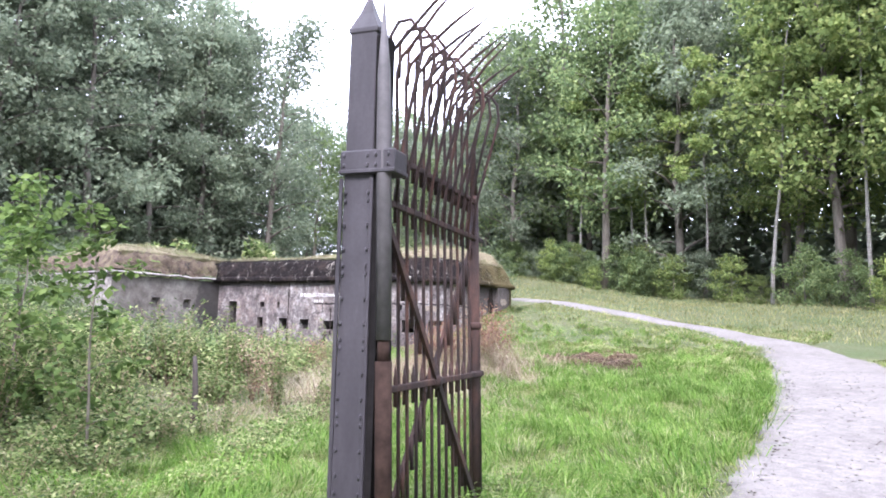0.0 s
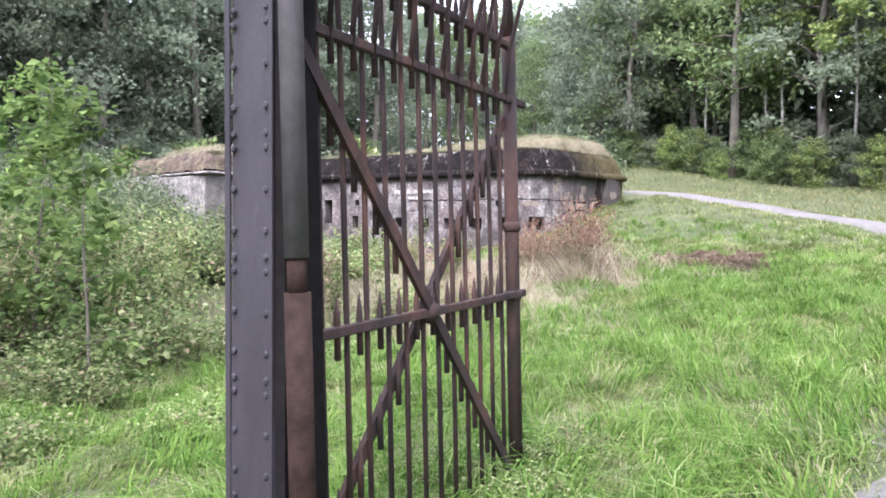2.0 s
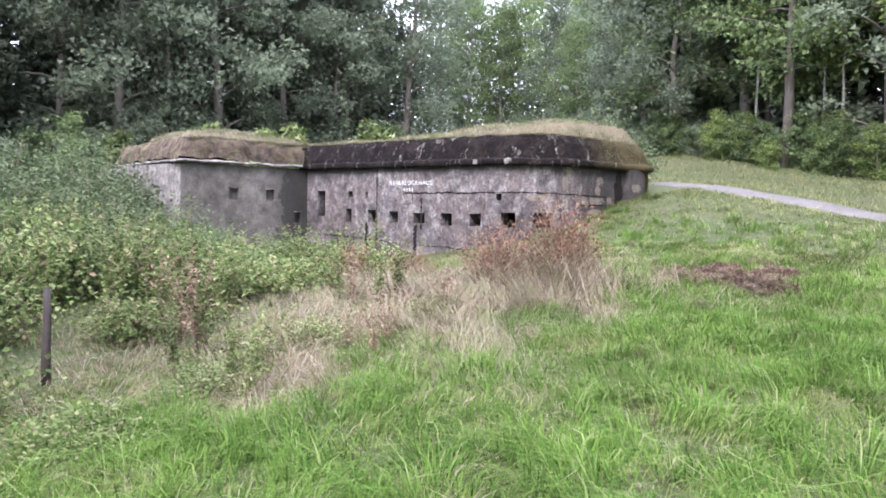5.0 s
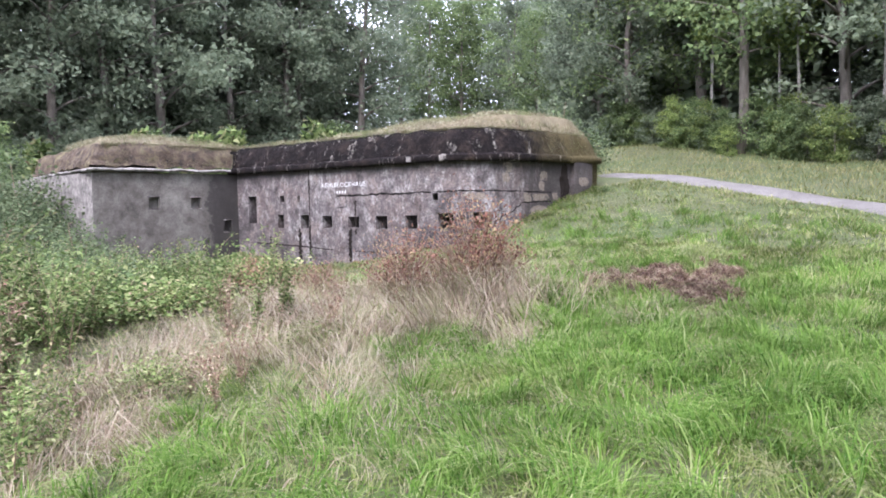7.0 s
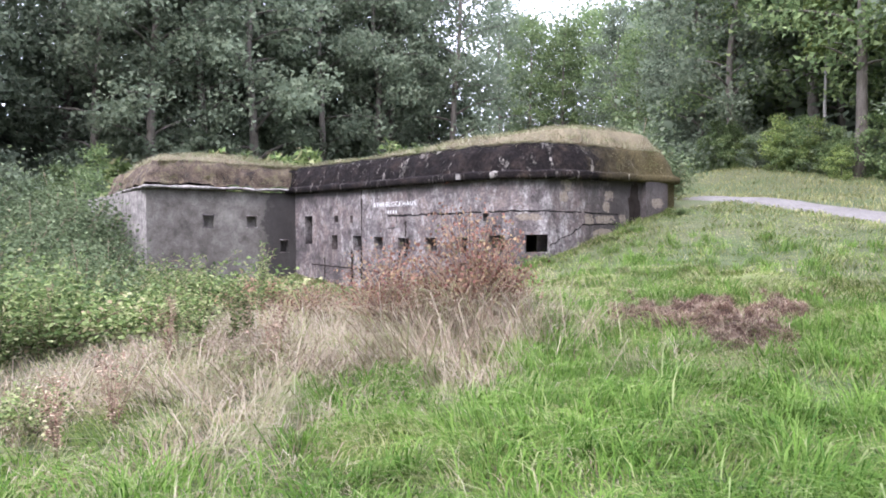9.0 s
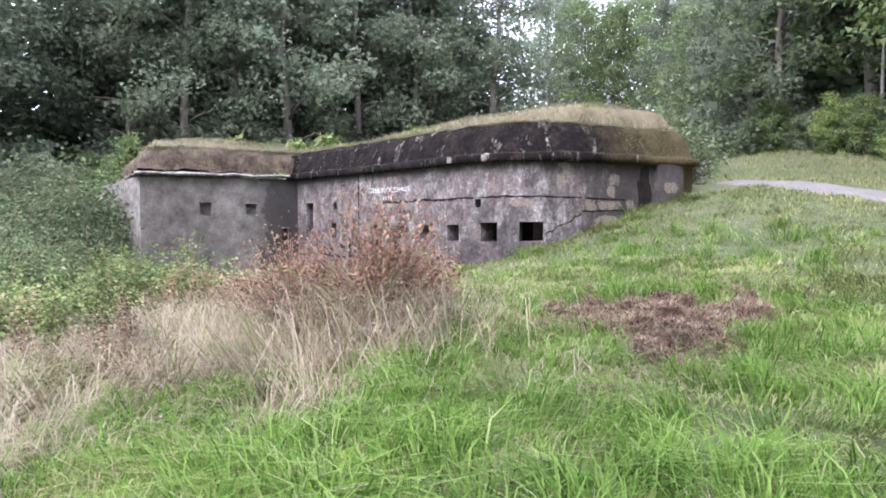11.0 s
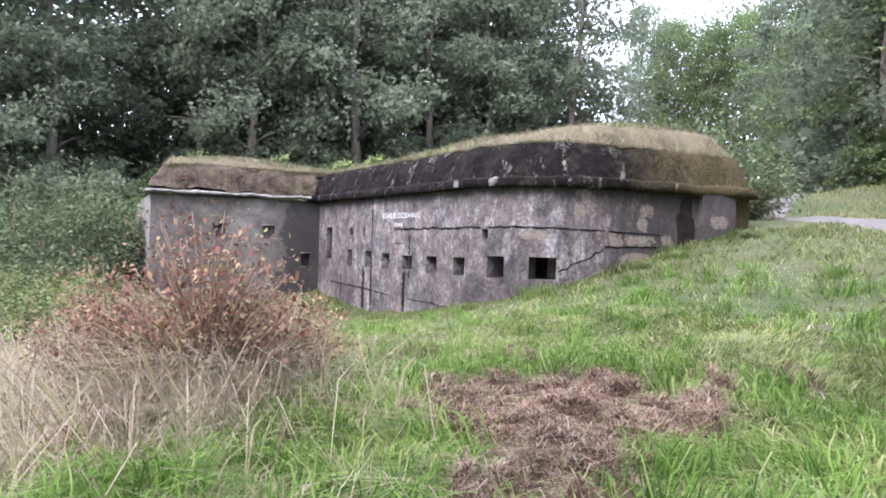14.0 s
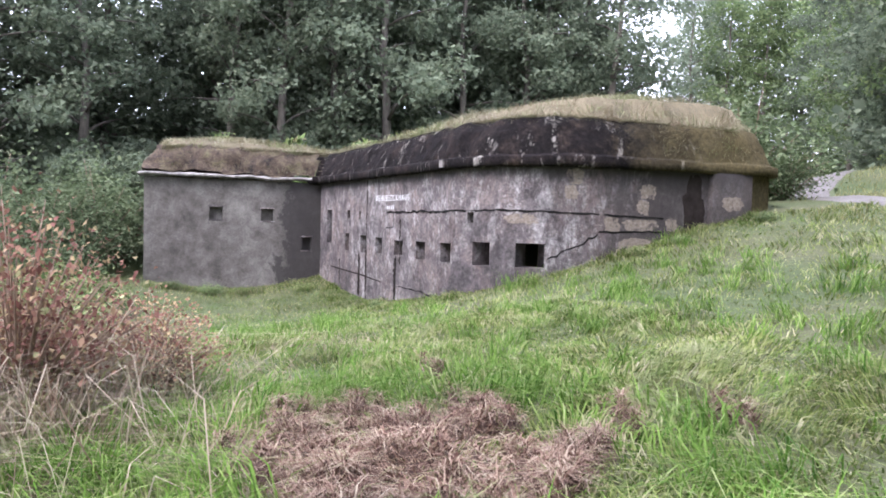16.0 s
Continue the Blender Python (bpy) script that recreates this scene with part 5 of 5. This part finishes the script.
HAY = [(-7.5, 16.2, 0.85, 0.55), (-8.05, 15.8, 0.42, 0.36), (-6.8, 15.85, 0.45, 0.4), (-8.0, 16.95, 0.4, 0.25), (-7.3, 17.2, 0.32, 0.22), (-7.05, 16.7, 0.4, 0.3), (-9.55, 17.1, 0.22, 0.1), (-7.4, 18.3, 0.18, 0.1), (-6.35, 15.45, 0.35, 0.25), (-7.6, 17.7, 0.2, 0.1)]


def in_hay(x, y):
    return np.max([1 - ((x - a) / c) ** 2 - ((y - b) / d) ** 2 for a, b, c, d in HAY], 0)


def in_house(x, y):
    return (x < -14.7) & (y > 18.3 + 0.18 * (x + 24.4)) & (y < 28) | (x < -24.1) & (y > 13.7) & (y < 28)


def lawn():
    p = np.concatenate([scatter(85000, -10, -0.5, 2.5, 12), scatter(85000, -13, -1.5, 11, 20), scatter(88000, -25, -4, 12.5, 28), scatter(16000, -5, 5, -2, 8), scatter(12000, -9, -2, 1, 7), scatter(13000, -16, -9.5, 3, 13)])
    x, y = p.T
    ok = (road_gap(x, y) > np.where(y < 20, 1.2, 0.85) + rng.normal(0, 0.1, len(x))) & ~in_house(x, y) & (in_hay(x, y) < rng.uniform(-0.2, 1.15, len(x)) ** 1.0)
    dry = dryness(x, y)
    keep = ok & (rng.uniform(0, 1, len(x)) > dry * 0.8 - 0.05)
    x, y = x[keep], y[keep]
    root = np.column_stack([x, y, ground_z(x, y) - 0.01])
    h = 0.12 + 0.05 * np.sin(1.7 * x) * np.sin(2.3 * y) + 0.03 * np.sin(5 * x + 3 * y) - 0.03 * (x < -9)
    v, a, b = blades(root, np.clip(h, 0.05, 0.3), 0.008 + 0.007 * np.clip((y - 14) / 7, 0, 1), 0.75, 0.85, 0.75)
    solid("grass", mesh_np("grass", v, [a, b], M_GRASS), M_GRASS, "green meadow grass, tufted and uneven", "grass", "stuff")
    # lush taller tufts
    c = np.concatenate([scatter(1500, -8, -1.2, 3, 14), scatter(480, -9.5, -3, 12, 18), scatter(260, -16, -5, 15, 23)])
    c = c[(road_gap(c[:, 0], c[:, 1]) > 1.25) & (dryness(c[:, 0], c[:, 1]) < 0.5) & (in_hay(c[:, 0], c[:, 1]) < 0)]
    pts = np.repeat(c, 34, 0) + rng.normal(0, 0.075, (34 * len(c), 2))
    root = np.column_stack([pts, ground_z(pts[:, 0], pts[:, 1]) - 0.01])
    v, a, b = blades(root, np.repeat(rng.uniform(0.12, 0.34, len(c)), 34), 0.01, 0.6, 0.9, 1.0)
    solid("grass_tufts", mesh_np("grass_tufts", v, [a, b], M_LUSH), M_LUSH, "taller lush green grass tufts", "grass", "stuff")
    # bleached grass
    p = np.concatenate([scatter(95000, -13, -5, 6.5, 17), scatter(9000, -9, -4, 2.5, 9)])
    x, y = p.T
    keep = (rng.uniform(0, 1, len(x)) < dryness(x, y) * 0.8 + 0.03) & ~in_house(x, y) & (road_gap(x, y) > 1.3)
    x, y = x[keep], y[keep]
    n0 = 3200
    ring_x, ring_y = -9.4 + rng.normal(0, 0.6, n0), 14.1 + rng.normal(0, 0.45, n0)
    x, y = np.concatenate([x, ring_x]), np.concatenate([y, ring_y])
    h = 0.16 + 0.5 * np.clip(dryness(x, y), 0, 1) * rng.uniform(0.0, 1.0, len(x)) ** 2.5
    h[-n0:] = rng.uniform(0.25, 0.85, n0)
    v, a, b = blades(np.column_stack([x, y, ground_z(x, y) - 0.01]), h, 0.008, 0.85, 0.95, 0.7)
    solid("dry_grass", mesh_np("dry_grass", v, [a, b], M_STRAW), M_STRAW, "bleached dry straw and grass, lodged", "grass", "stuff")
    # longer growth along the foot of the walls
    foot = []
    for (ax, ay), (bx, by), cnt in zip(CORN[:8], CORN[1:9], (2600, 4200, 700, 600, 600, 800, 700, 600)):
        f = rng.uniform(0, 1, cnt)
        n = np.array([by - ay, ax - bx]) / math.hypot(bx - ax, by - ay)
        o = np.abs(rng.normal(0, 0.45, cnt)) + 0.03
        foot.append(np.column_stack([ax + (bx - ax) * f + n[0] * o, ay + (by - ay) * f + n[1] * o]))
    foot = np.concatenate(foot)
    hf = 0.08 + 0.13 * np.clip(np.sin(2.7 * foot[:, 0] + 1.9 * foot[:, 1]) * np.sin(1.3 * foot[:, 0] - 2.2 * foot[:, 1]), 0, 1)
    v, a, b = blades(np.column_stack([foot, ground_z(foot[:, 0], foot[:, 1]) - 0.01]), hf, 0.012, 0.6, 0.7)
    solid("wall_foot_grass", mesh_np("wall_foot_grass", v, [a, b], M_GRASS), M_GRASS, "longer green grass along the blockhouse wall", "grass", "stuff")
    # long bleached stalks leaning over round the withered bush
    m = 900
    sx, sy = -9.0 + rng.normal(0, 0.95, m), 13.7 + rng.normal(0, 0.65, m)
    v, a, b = blades(np.column_stack([sx, sy, ground_z(sx, sy) - 0.01]), rng.uniform(0.45, 1.1, m), 0.008, 0.8, 0.85, 1.0)
    solid("dry_stalks", mesh_np("dry_stalks", v, [a, b], M_STRAW), M_STRAW, "long bleached stalks leaning round the withered bush", "grass", "stuff")
    # mown brown grass lying in raked clods; the dark sheet below paints shaded hollows
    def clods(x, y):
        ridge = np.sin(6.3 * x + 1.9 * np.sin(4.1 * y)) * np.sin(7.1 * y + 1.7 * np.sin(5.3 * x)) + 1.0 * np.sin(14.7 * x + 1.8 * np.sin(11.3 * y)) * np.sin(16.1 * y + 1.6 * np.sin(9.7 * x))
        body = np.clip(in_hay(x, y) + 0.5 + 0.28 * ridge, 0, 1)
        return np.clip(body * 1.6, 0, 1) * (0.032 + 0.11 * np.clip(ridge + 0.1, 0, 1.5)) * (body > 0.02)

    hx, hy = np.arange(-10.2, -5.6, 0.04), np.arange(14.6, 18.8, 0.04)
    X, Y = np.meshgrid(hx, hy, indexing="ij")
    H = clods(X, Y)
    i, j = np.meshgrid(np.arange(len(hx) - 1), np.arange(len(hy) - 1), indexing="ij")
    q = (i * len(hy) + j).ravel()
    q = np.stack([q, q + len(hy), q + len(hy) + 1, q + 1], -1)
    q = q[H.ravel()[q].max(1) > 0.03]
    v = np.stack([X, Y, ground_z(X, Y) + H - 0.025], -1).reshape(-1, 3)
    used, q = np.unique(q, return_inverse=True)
    solid("thatch", mesh_np("thatch", v[used], [q.reshape(-1, 4)], M_HAY_SHADE, True), M_HAY_SHADE, "dark sheet under the mown grass, painting its shaded hollows", "mown grass", "stuff")
    p = scatter(230000, -10.2, -5.6, 14.6, 18.8)
    x, y = p.T
    height = clods(x, y)
    keep = (height > 0.03) & (rng.uniform(0, 1, len(x)) < 0.06 + 12 * (height - 0.03))
    x, y, height = x[keep], y[keep], height[keep]
    v, a4, a3 = blades(np.column_stack([x, y, ground_z(x, y) + height - 0.02]), rng.uniform(0.03, 0.09, len(x)) * (0.8 + 2 * height), 0.007, 0.9, 1.5, 1.6)
    solid("mown_grass", mesh_np("mown_grass", v, [a4, a3], M_HAY), M_HAY, "brown heaps of dried mown grass", "mown grass", "stuff")
    # rough far meadow
    p = np.concatenate([scatter(36000, -26, 10, 25, 48)])
    x, y = p.T
    keep = (road_gap(x, y) > 0.95) & ~in_house(x, y) & (y + 0.536 * x < 40)
    x, y = x[keep], y[keep]
    v, a, b = blades(np.column_stack([x, y, ground_z(x, y) - 0.01]), 0.17, 0.022, 0.4, 0.5)
    solid("far_meadow_grass", mesh_np("far_meadow_grass", v, [a, b], M_FAR), M_FAR, "rough dull grass of the far meadow", "grass", "stuff")


lawn()
